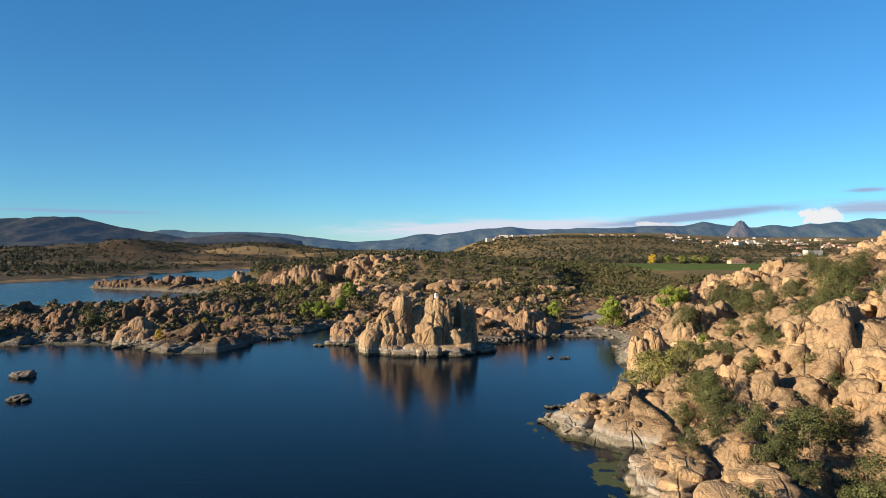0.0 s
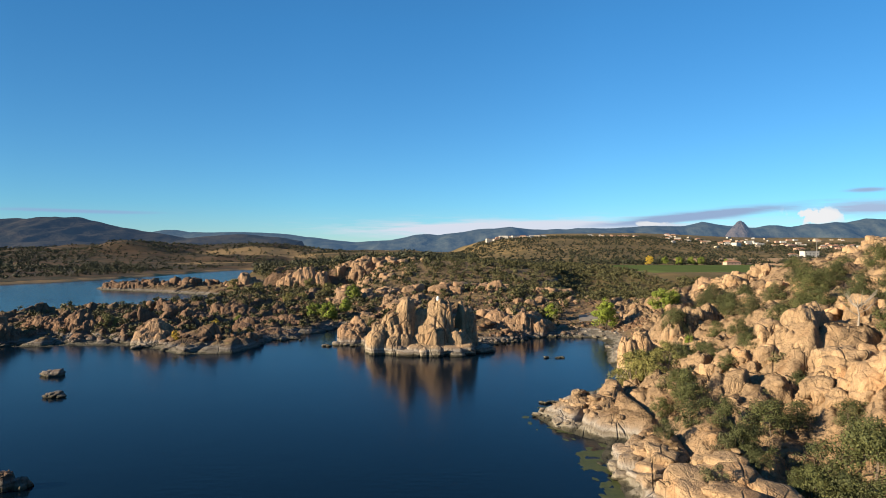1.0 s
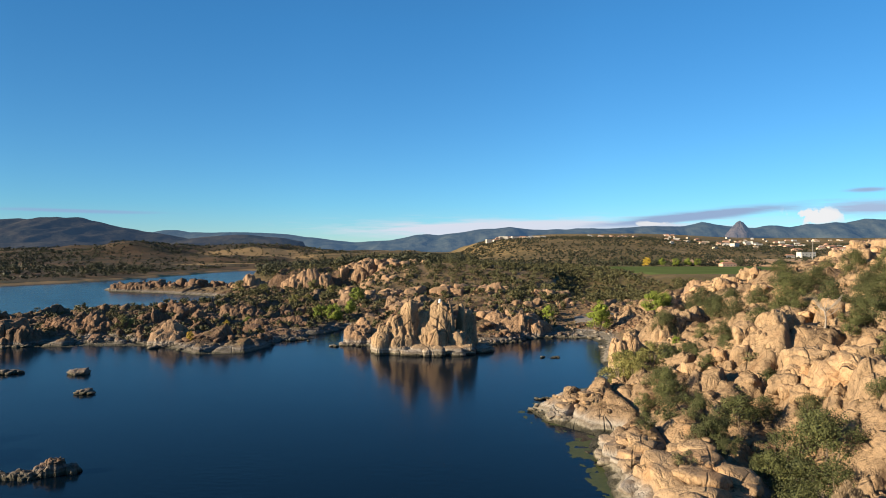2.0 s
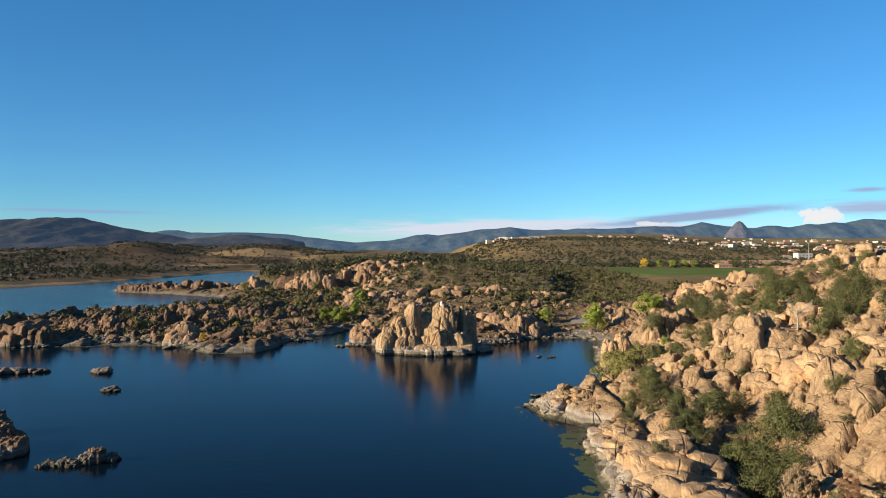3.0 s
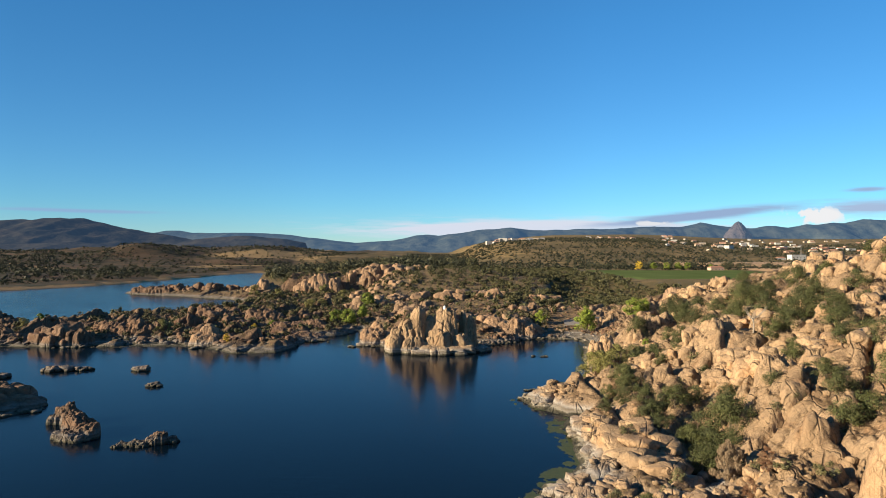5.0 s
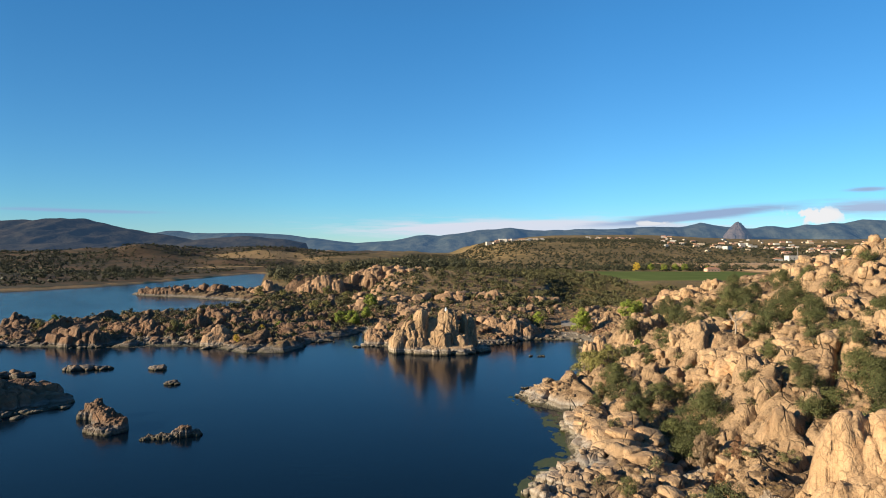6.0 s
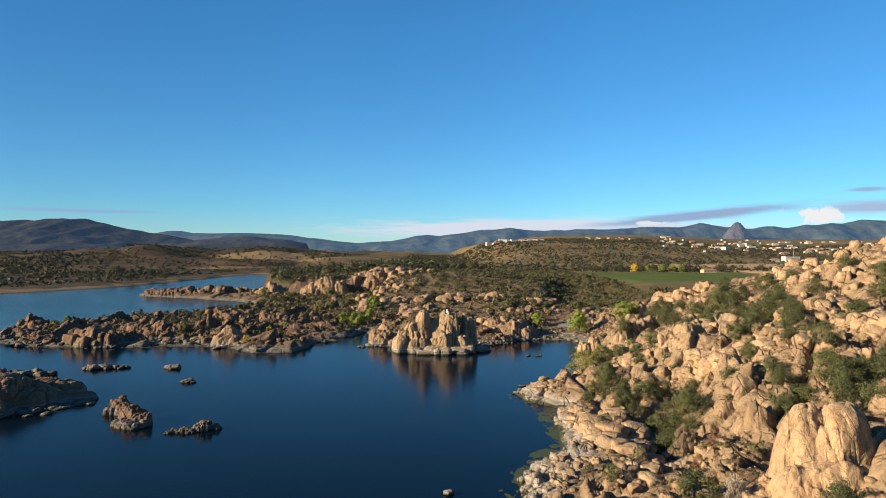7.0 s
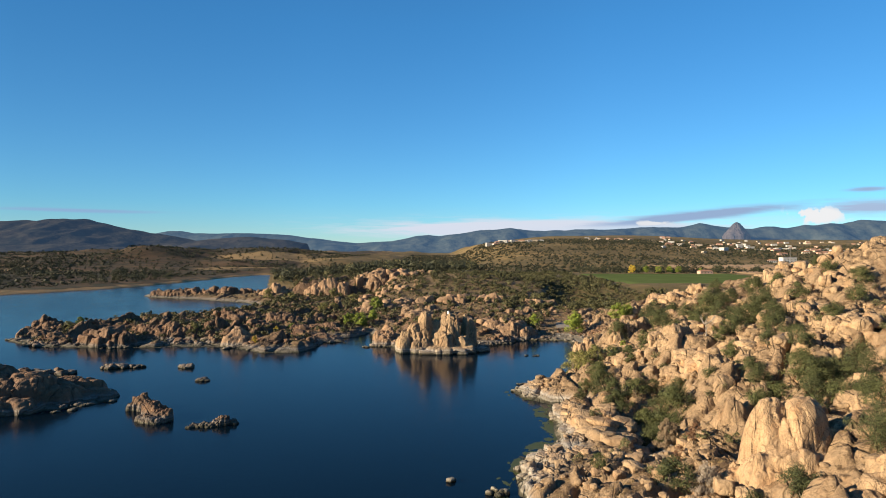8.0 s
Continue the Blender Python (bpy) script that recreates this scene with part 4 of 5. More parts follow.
# half-shade rocks take the darker stone, the sunlit dome a lighter one
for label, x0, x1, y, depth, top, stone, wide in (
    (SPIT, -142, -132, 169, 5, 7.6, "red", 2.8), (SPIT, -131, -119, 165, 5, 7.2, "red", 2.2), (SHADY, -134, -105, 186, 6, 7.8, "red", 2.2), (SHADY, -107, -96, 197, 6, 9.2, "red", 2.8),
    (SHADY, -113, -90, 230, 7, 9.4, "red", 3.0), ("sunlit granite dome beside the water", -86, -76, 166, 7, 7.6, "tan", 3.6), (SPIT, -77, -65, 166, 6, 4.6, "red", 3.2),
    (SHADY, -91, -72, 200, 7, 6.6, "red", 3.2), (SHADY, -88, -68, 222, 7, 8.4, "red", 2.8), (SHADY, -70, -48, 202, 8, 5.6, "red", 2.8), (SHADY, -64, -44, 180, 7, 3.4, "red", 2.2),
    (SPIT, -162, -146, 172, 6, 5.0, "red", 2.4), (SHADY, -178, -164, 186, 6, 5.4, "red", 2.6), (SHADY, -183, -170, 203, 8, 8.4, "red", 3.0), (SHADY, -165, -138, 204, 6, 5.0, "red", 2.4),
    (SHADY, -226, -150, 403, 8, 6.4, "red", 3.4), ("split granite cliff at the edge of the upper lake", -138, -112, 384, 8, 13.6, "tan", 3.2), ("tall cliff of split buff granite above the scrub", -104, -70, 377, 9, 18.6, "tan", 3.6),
    ("jointed granite wall below the scrubby knoll", -68, -34, 386, 8, 20.5, "tan", 3.2), ("smooth reddish granite slab that dips into the lake", -31, -19, 170, 8, 8.0, "tan", 4.2),
    ("broad low granite dome behind the island rock", 12, 34, 186, 8, 9.6, "tan", 5.0), ("granite ledge among the scrub", -24, 2, 232, 7, 10.8, "tan", 3.0), ("granite ledge among the scrub", 4, 38, 262, 7, 13.2, "tan", 3.2), ("granite ledge among the scrub", -42, -20, 256, 7, 10.5, "tan", 3.0),
):
    N += 1
    massif(label, x0, x1, y, depth, top, stone, N, wide, y < 205)


# ---------------------------------------------------------------- rocks that stand in the lake
for label, cx, cy, rx, ry, count, small, large, tall, turn in (
    ("flat granite rock awash in the lake", -83, 122, 2.2, 0.9, 7, 1.0, 2.0, 0.7, 0),
    ("dark flat rock awash in the lake", -69.8, 103, 2.0, 0.5, 5, 0.9, 1.4, 0.6, 0),
    ("long low rock reef in the lake", -103, 122, 7, 2.0, 36, 0.7, 2.0, 0.8, 8),
    ("low rock reef behind the large islet", -120, 112, 9, 2.5, 26, 0.9, 2.4, 0.75, 0),
    ("lone boulder in the water off the shore", -2.4, 28.6, 0.3, 0.2, 2, 0.7, 1.0, 0.8, 0),
    ("small boulders in the shallows", 4.6, 23.4, 1.4, 1.2, 9, 0.5, 1.1, 0.8, 0),
    ("flat rocks awash before the boat ramp", 26.6, 143.5, 2.4, 0.7, 8, 0.4, 1.1, 0.4, 0),
    ("thin reef off the rocky spit", 17.2, 98.5, 2.8, 0.5, 10, 0.3, 0.9, 0.4, 15),
):
    N += 1
    outcrop(label, cx, cy, rx, ry, count, small, large, tall, "red" if cx < -40 else "buff", ("block",), turn, N, "mid", "rock_islet", "", True)
N += 1
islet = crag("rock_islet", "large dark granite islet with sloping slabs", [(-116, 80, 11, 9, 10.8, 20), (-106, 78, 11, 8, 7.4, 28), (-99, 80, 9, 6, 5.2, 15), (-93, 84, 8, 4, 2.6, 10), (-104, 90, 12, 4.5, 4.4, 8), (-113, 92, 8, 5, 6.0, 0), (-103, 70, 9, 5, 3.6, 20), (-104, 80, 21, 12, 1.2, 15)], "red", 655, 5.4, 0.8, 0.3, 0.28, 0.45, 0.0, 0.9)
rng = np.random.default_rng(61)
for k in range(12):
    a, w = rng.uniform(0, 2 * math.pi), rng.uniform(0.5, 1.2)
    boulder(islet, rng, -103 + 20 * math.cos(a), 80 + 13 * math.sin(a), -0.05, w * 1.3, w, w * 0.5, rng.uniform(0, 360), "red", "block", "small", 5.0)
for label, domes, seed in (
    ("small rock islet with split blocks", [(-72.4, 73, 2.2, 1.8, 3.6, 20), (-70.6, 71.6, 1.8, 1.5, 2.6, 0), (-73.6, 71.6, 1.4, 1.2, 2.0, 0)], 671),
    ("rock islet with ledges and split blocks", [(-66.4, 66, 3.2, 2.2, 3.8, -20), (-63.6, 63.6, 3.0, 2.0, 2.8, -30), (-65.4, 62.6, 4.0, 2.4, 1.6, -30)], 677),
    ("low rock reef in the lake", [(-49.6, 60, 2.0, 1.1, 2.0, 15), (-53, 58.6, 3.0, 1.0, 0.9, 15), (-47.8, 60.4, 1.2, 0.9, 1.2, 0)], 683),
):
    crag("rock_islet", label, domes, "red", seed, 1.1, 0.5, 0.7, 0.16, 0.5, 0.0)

# ---------------------------------------------------------------- rocks of the east hill
for label, cx, cy, rx, ry, count, small, large, tall, stone, kinds, turn, grade, tiers in (
    ("pale water-stained slabs along the shore", 22.5, 57, 4, 14, 44, 0.9, 3.2, 0.42, "buff", ("block",), 8, "mid", 0.0),
    ("buff granite slabs of the shore ridge", 27, 50, 5, 12, 54, 1.4, 4.6, 0.55, "buff", ("round", "block"), 10, "mid", 0.05),
    ("low rocky spit with grey water-stained slabs", 20, 90, 7, 8, 70, 0.4, 2.0, 0.38, "buff", ("block",), 0, "mid", 0.0),
    ("pile of boulders at the water's edge", 14, 34, 6, 9, 70, 0.6, 2.2, 0.8, "buff", ("block", "column"), -30, "mid", 0.2),
    ("jumbled blocks behind the bay", 50, 128, 9, 6, 50, 0.8, 2.8, 1.0, "buff", ("block", "column"), 0, "mid", 0.1),
    ("cluster of rounded boulders on the slope", 46, 91, 7, 8, 60, 1.0, 3.2, 1.15, "buff", ("round", "block", "column"), 0, "mid", 0.2),
    ("sloping granite domes on the hillside", 52, 70, 8, 8, 44, 1.6, 4.6, 0.9, "buff", ("round", "block"), 20, "big", 0.1),
    ("loose boulders in the gully", 36, 32, 5, 7, 44, 0.5, 1.7, 0.9, "buff", ("round",), 0, "mid", 0.0),
    ("boulders between the oaks", 66, 60, 12, 16, 60, 0.8, 3.0, 0.9, "buff", ("round", "block"), 0, "mid", 0.0),
    ("granite slabs and boulders up the slope", 78, 90, 16, 18, 80, 1.0, 3.6, 0.9, "buff", ("round", "block", "column"), 0, "mid", 0.05),
    ("bouldery shoulder of the hill", 90, 60, 14, 18, 60, 1.2, 4.0, 0.9, "buff", ("round", "block"), 0, "mid", 0.05),
    ("rocks on the shoulder of the granite hill", 130, 148, 18, 12, 70, 1.4, 3.2, 0.9, "buff", ("round", "block"), 10, "mid", 0.0),
    ("summit rocks of the granite hill", 150, 200, 22, 12, 60, 1.8, 4.4, 1.0, "buff", ("round", "block"), 10, "big", 0.05),
    ("upright rocks on the skyline ridge", 92, 196, 14, 8, 60, 1.4, 4.6, 1.25, "buff", ("column", "block", "round"), -10, "mid", 0.25),
    ("upright rocks on the skyline ridge", 76, 192, 9, 7, 40, 1.2, 4.0, 1.2, "buff", ("column", "block"), 0, "mid", 0.2),
    ("boulders scattered over the upper slope", 100, 112, 20, 20, 80, 1.0, 3.4, 1.0, "buff", ("round", "block", "column"), 0, "mid", 0.0),
    ("boulders scattered over the upper slope", 82, 145, 14, 18, 70, 1.0, 3.4, 0.9, "buff", ("round", "block"), 0, "mid", 0.0),
    ("boulders scattered over the back slope", 68, 160, 10, 14, 60, 0.8, 2.8, 0.9, "buff", ("round", "block"), 0, "mid", 0.0),
    ("boulders below the big split rock", 24, 18, 8, 12, 70, 0.5, 2.0, 0.75, "buff", ("block", "round"), 0, "mid", 0.0),
    ("granite slabs beside the oaks", 62, 22, 9, 9, 30, 1.5, 4.6, 0.7, "buff", ("round", "block"), 0, "big", 0.1),
    ("rounded granite rock on the lower hill", 45, -5, 6, 5, 20, 1.2, 4.2, 0.8, "buff", ("round",), 0, "big", 0.1),
):
    N += 1
    outcrop(label, cx, cy, rx, ry, round(1.0 * count), small, 0.9 * large, tall, stone, kinds, turn, N, grade, tiers=tiers)


def split_rock():
    rng = np.random.default_rng(31)
    domes = [(40.4, 10.6, 6.8, 5.8, 13.0, 8), (36.2, 10.2, 3.0, 4.4, 12.4, 0), (42.2, 12.2, 5.2, 3.8, 18.0, 5), (38.8, 12.8, 3.4, 3.4, 17.6, 20), (45.4, 12.0, 2.4, 3.2, 15.6, 0), (34.0, 13.5, 2.6, 3.0, 9.6, 0), (47.2, 9.6, 2.6, 2.6, 9.2, 0)]
    root = crag("rock_outcrop", "massive two-tier split granite rock above the shore", domes, "buff", 733, 4.2, 0.8, 0.3, 0.2, 0.3, 0.0, 0.7)
    for x, y, z, w in ((33.2, 6.2, 6.2, 1.6), (35.6, 4.6, 5.6, 1.3), (45.6, 5.6, 7.0, 1.5), (31.8, 9.4, 6.4, 1.4), (48.6, 6.4, 8.0, 1.7), (39.0, 3.4, 5.6, 1.2)):
        boulder(root, rng, x, y, z, w, w * 0.9, w * 0.8, rng.uniform(0, 360), "buff", "block", "mid", 6.0)


split_rock()
for label, domes, stone, size, split in (
    ("crown of tall rounded granite domes", [(54, 86, 3.6, 3.6, 19.0, 0), (57.6, 88, 3.2, 3.2, 18.4, 20), (51, 84, 4, 3.6, 15.2, 10), (60.4, 90, 4, 3, 16.2, 0), (48.6, 89.5, 3.2, 3, 12.4, 0), (53, 81, 4.4, 3, 14.0, 0)], "buff", 2.6, 0.55),
    ("pale split rock that stands over the bay", [(37.8, 120, 2.0, 2.6, 9.6, 10), (41, 120.5, 2.6, 2.8, 10.2, -5), (44, 121.5, 2.0, 2.2, 7.6, 0), (40, 118.5, 4.6, 3, 3.6, 0)], "buff", 1.9, 0.6),
    ("pale granite slab with dark clefts below it", [(60.5, 143, 6.5, 3.6, 13.6, 8), (55, 139, 3.6, 3, 10.4, 0), (66, 146, 4, 3, 14.4, 0)], "buff", 2.2, 0.7),
    ("upright rocks on the skyline ridge", [(80, 206, 4.4, 4, 14.2, 0), (91, 208, 5.4, 4, 18.6, 0), (100.5, 209, 6, 4, 18.6, 5), (86, 210, 12, 4, 12.5, 0)], "tan", 3.0, 0.7),
    ("sloping granite slab on the crest of the hill", [(92, 146, 5.4, 3.4, 22.0, 25), (97, 148.5, 5, 3.6, 24.0, 20), (86.6, 144, 4, 3, 19.0, 20)], "buff", 3.4, 0.45),
    ("blocky granite tower on the crest of the hill", [(110.5, 147, 4.6, 3.8, 29.2, 0), (106, 148, 4, 3.4, 26.6, 10), (115, 146, 4, 3.4, 27.0, 0)], "buff", 3.0, 0.7),
    ("broad granite domes above the oak gully", [(52, 58, 6.4, 4.2, 15.4, 35), (56, 53.5, 5.6, 4.4, 15.2, 30), (50, 50, 4.6, 4, 13.0, 60), (60, 60, 4.4, 3.6, 17.0, 0), (47.6, 40, 3.4, 4.4, 11.2, 70)], "buff", 3.4, 0.35),
    ("granite slab along the summit of the hill", [(119, 108, 9, 5, 41.0, 30), (112, 102, 6, 4.4, 36.5, 20), (127, 113, 7, 5, 41.5, 0)], "buff", 3.6, 0.55),
):
    N += 1
    crag("rock_outcrop", label, domes, stone, 900 + 7 * N, size, 0.7, split, 0.3 if domes[0][1] < 130 else 0.4, 0.3, 0.0)

# ---------------------------------------------------------------- unseen ridge added west of the lake arm to shade the spit
def shading_ridge(x, y):
    z = 33 * bell(x, y, -226, 114, 22, 70, 20) - 3
    return rocky(x, y, z, z, np.ones(x.shape))


sheet("granite_ridge", spaced((-330, -150, 2.2)), spaced((0, 290, 2.2)), shading_ridge, GRANITE_SOIL, "unseen granite ridge added to shade the spit")

# ---------------------------------------------------------------- shrubs and trees
OAKS = [plant_meshes(500 + k, 1.0, 0.62, 34, 130, 0.0215, LEAF_OAK, None, 3, 0.08, 0.05) for k in range(5)]
BIG_OAKS = [plant_meshes(510 + k, 1.0, 0.62, 56, 150, 0.0165, LEAF_OAK, None, 4, 0.06, 0.045) for k in range(3)]
GREYS = [plant_meshes(520 + k, 1.0, 0.62, 16, 50, 0.044, LEAF_GREY, None, 3, 0.06, 0.04) for k in range(3)]
BRIGHTS = [plant_meshes(540 + k, 1.0, 0.42, 34, 150, 0.021, LEAF_BRIGHT, None, 1, 0.22, 0.055) for k in range(3)]
WILLOWS = [plant_meshes(560 + k, 1.0, 0.50, 26, 110, 0.024, LEAF_WILLOW, None, 4, 0.08, 0.05) for k in range(3)]
YELLOWS = [plant_meshes(580 + k, 1.0, 0.40, 26, 90, 0.026, LEAF_YELLOW, None, 1, 0.18, 0.05) for k in range(2)]
DRIES = [plant_meshes(600, 1.0, 0.42, 46, 230, 0.034, LEAF_DRY, BARK, 5, 0.08, 0.022, True), plant_meshes(601, 1.0, 0.42, 40, 130, 0.034, LEAF_PALE, BARK, 5, 0.08, 0.022, True), plant_meshes(602, 1.0, 0.5, 30, 120, 0.036, LEAF_RUST, BARK, 5, 0.05, 0.02, True)]
OAK_LABEL, GREY_LABEL = "dense dark green scrub oak among granite rocks", "grey-green scrub bush rooted in a rock crevice"
rng = np.random.default_rng(77)
# x, y, width
for x, y, w in ((41.5, 51, 7.6), (38.2, 50, 5.4), (39.4, 46, 4.8), (39, 56, 5.0), (32.7, 74, 4.5), (26.4, 66, 2.6), (37.5, 64, 5.0), (43.7, 88, 3.2), (47.3, 88, 3.4), (67, 128, 6.5), (32.5, 56, 2.4), (35.3, 54, 2.8), (60, 129, 4.5), (29.9, 78, 3.0), (32.2, 60, 3.6),
                (33.5, 78, 4.6), (49.1, 53.5, 3.0), (87, 142, 7.5), (91, 136, 6), (74.3, 87.5, 7.0), (74.2, 77.5, 5.6), (62.4, 79, 4.6), (78.3, 154, 8.0), (72, 150, 6.5), (48.3, 76, 3.4), (27.6, 15, 5.4),
                (77.3, 122, 7.5), (71.5, 117, 6), (72, 88, 6.5), (78.5, 83, 6.0), (70.4, 62, 5.0), (61.8, 44, 6.6), (57.9, 34, 4.6), (59.4, 29, 5.2), (66.6, 35, 6.5), (57.1, 18, 4.4), (82.8, 55, 4.6), (105.6, 93, 5.8), (131, 135, 5.6), (48.5, 5, 5.8),
                (37.5, 2, 4.6), (33.7, 5, 3.8), (19, 21.5, 2.6), (56, 51, 4.2), (49.7, 48, 3.0), (52, 40, 5.0), (56, 41, 5.0), (66, 52, 5.0), (63, 58, 4.2), (95, 128, 6), (99, 121, 6), (110, 120, 5), (86, 110, 6), (92, 98, 5), (85, 72, 5), (96, 80, 5),
                (62, 106, 5), (66, 101, 5), (58, 114, 4.5), (55, 140, 6), (62, 148, 6), (68, 140, 5.5), (74, 166, 7), (66, 172, 6), (80, 176, 6), (112, 165, 6), (120, 126, 5), (104, 176, 6), (42, 66, 4), (46, 62, 3), (62, 10, 5), (70, 20, 5.5), (54, 28, 5), (60, 38, 5.5), (64, 40, 5), (68, 44, 6), (72, 30, 6), (62, 26, 5), (55, 46, 4.5), (70, 70, 5), (80, 66, 5), (88, 88, 5.5), (36, 52, 4.5), (43, 55, 5), (31, 70, 4), (34, 82, 4), (35.5, 46, 5), (34, 60, 4.5), (33, 66, 4), (60, 66, 4.5), (57, 62, 3.5), (66, 80, 5), (70, 96, 5.5), (84, 100, 5.5), (78, 108, 5), (92, 114, 5.5), (54, 104, 4), (50, 108, 4), (46, 114, 4.5), (52, 118, 4.5), (104, 104, 5), (76, 134, 6), (84, 128, 6)):
    k = int(rng.integers(5))
    plant("scrub_oak", BIG_OAKS[k % 3] if w > 5.7 else OAKS[k], x, y, w / 1.15, OAK_LABEL, "shrub", "scrub oaks on the hillside", rng.uniform(0, 360), rng.uniform(0.9, 1.15))
for k in range(130):
    x, y = rng.uniform(16, 125), rng.uniform(5, 185)
    if shore_distance(np.array([x]), np.array([y]))[0] < 4:
        continue
    plant("scrub_bush", GREYS[k % 3], x, y, rng.uniform(1.0, 2.4), GREY_LABEL, "shrub", "small bushes in the rocks", rng.uniform(0, 360), rng.uniform(0.7, 1.0))
for x, y, h, w in ((33.5, 98, 6.8, 1.35), (31, 94, 6, 1.2), (35.5, 104, 5.6, 1.2), (30, 100, 4.4, 1.2), (33, 91, 5, 1.2), (36.5, 98, 6, 1.2), (38.5, 103, 5.4, 1.2), (36, 93, 4.6, 1.2)):
    plant("willow_shrub", WILLOWS[int(rng.integers(3))], x, y, h, "feathery yellow-green willow at the water's edge", "shrub", "willows by the bay", rng.uniform(0, 360), 0.85)
for x, y, h in ((50.4, 185, 10.0), (69.3, 190, 9.5), (74, 193, 8.0)):
    plant("cottonwood", BRIGHTS[int(rng.integers(3))], x, y, h, "bright green leafy cottonwood near the boat ramp", "tree", "bright cottonwoods", rng.uniform(0, 360))
for x, y, h in ((-41.5, 213, 8.0), (-46.5, 214, 6.5), (-36, 218, 6.0), (-69.5, 202, 5.0), (36, 200, 5.5), (-38.3, 252, 7.5), (53, 126, 2.6), (-168, 212, 5.0), (-112, 232, 5.0)):
    plant("cottonwood", BRIGHTS[int(rng.integers(3))], x, y, h, "young bright green cottonwood among the rocks", "tree", "bright cottonwoods", rng.uniform(0, 360))
for x, y, h in ((-56, 292, 6.0), (-99, 322, 7.5), (-67.7, 262, 6.5), (-63, 268, 5.5), (-160, 190, 4.2), (-78, 352, 7), (-106, 186, 6.0), (-104, 188, 4.6), (-122, 352, 8)):
    plant("willow_shrub", WILLOWS[int(rng.integers(3))], x, y, h, "pale yellow-green willow between granite boulders", "shrub", "willows by the bay", rng.uniform(0, 360))
for x, y, h in ((-73.3, 160.5, 3.2), (-73.3, 191, 3.6)):
    plant("autumn_bush", YELLOWS[0], x, y, h, "yellow autumn bush on a granite dome", "shrub", "", rng.uniform(0, 360))
plant("tamarisk_bush", DRIES[0], 34.6, 37, 5.6, "tall straw-coloured feathery bush in the gully", "shrub")
plant("tamarisk_bush", DRIES[0], 36.6, 38.5, 4.2, "straw-coloured feathery bush in the gully", "shrub")
plant("bare_bush", DRIES[1], 31.0, 12, 5.2, "leafless pale grey bush below the split rock", "shrub")
for x, y, h in ((34, 30, 2.4), (36.5, 31.5, 2.2), (32.5, 27, 2.0), (39, 36, 2.2)):
    plant("brown_brush", DRIES[2], x, y, h, "rust-brown bare brush in the gully", "shrub", "brown brush", rng.uniform(0, 360))


def dead_tree(x, y, h):
    r = np.random.default_rng(9)
    root = thing("dead_tree", x, y, ground_at(x, y), "bleached leafless dead tree between the rocks", "tree")
    trunk = part("trunk", quick_mesh("trunk", *joined([limb([(0, 0, -0.3), (0.1, 0, h * 0.3), (-0.1, 0.1, h * 0.55), (0.1, 0.2, h * 0.85)], [0.17, 0.13, 0.09, 0.03])]), BARK_PALE, True), root)
    for k in range(14):
        a, b = r.uniform(0, 6.28), r.uniform(0.25, 0.6)
        e = (math.cos(a) * h * 0.45, math.sin(a) * h * 0.45, h * (b + 0.38))
        m = (e[0] * 0.45, e[1] * 0.45, h * (b + 0.12))
        tw = (e[0] * 1.2, e[1] * 0.8, e[2] + 0.5)
        co, f = joined([limb([(0, 0, h * b), m, e], [0.07, 0.05, 0.018], 5), limb([m, tw], [0.035, 0.014], 5)])
        part("branch", quick_mesh("branch", co, f, BARK_PALE, True), root)


dead_tree(60.5, 82.5, 5.0)


# ---------------------------------------------------------------- scrub, woods and rubble that nobody could count
def many(name, label, meshes, X, Y, S, material, sink=0.05, smooth=False, seed=0, stretch=(0.8, 1.1), Z=None):
    """One mesh of many copies of some small shapes, strewn over the ground."""
    r = np.random.default_rng(seed)
    Z = ground_many(X, Y) if Z is None else Z
    cos, fs, n = [], [], 0
    for k in range(len(X)):
        co, f = meshes[k % len(meshes)]
        a = r.uniform(0, 6.28)
        c, s = math.cos(a) * S[k], math.sin(a) * S[k]
        q = np.empty_like(co)
        q[:, 0] = co[:, 0] * c - co[:, 1] * s + X[k]
        q[:, 1] = co[:, 0] * s + co[:, 1] * c + Y[k]
        q[:, 2] = (co[:, 2] * r.uniform(*stretch) - sink) * S[k] + Z[k]
        cos.append(q)
        fs.append(f + n)
        n += len(co)
    return tagged(new(name, quick_mesh(name, np.concatenate(cos), np.concatenate(fs), material, smooth)), label, "", "", "stuff")


def tuft(seed, clumps, per, size, spread=0.6, low=0.1):
    r = np.random.default_rng(seed)
    a, q = r.uniform(0, 6.28, clumps), np.sqrt(r.uniform(0, 1, clumps))
    lev = r.uniform(low, 0.85, clumps)
    rad = spread * q * np.sin(np.pi * np.clip(0.3 + 0.6 * lev, 0, 1))
    return leaf_cloud(r, np.stack([rad * np.cos(a), rad * np.sin(a), lev], 1), r.uniform(0.16, 0.3, clumps), per, size)


def strewn(seed, count, x0, x1, y0, y1, keep):
    r = np.random.default_rng(seed)
    X, Y = r.uniform(x0, x1, count), r.uniform(y0, y1, count)
    ok = keep(X, Y, r.uniform(0, 1, count))
    return X[ok], Y[ok], r


def open_ground(X, Y):
    d = shore_distance(X, Y)
    field = (X > 112) & (X < 296) & (Y > 308) & (Y < 520)
    lot = (np.abs(X - 54) < 12) & (np.abs(Y - 200) < 18)
    return (d > 3) & ~field & ~lot


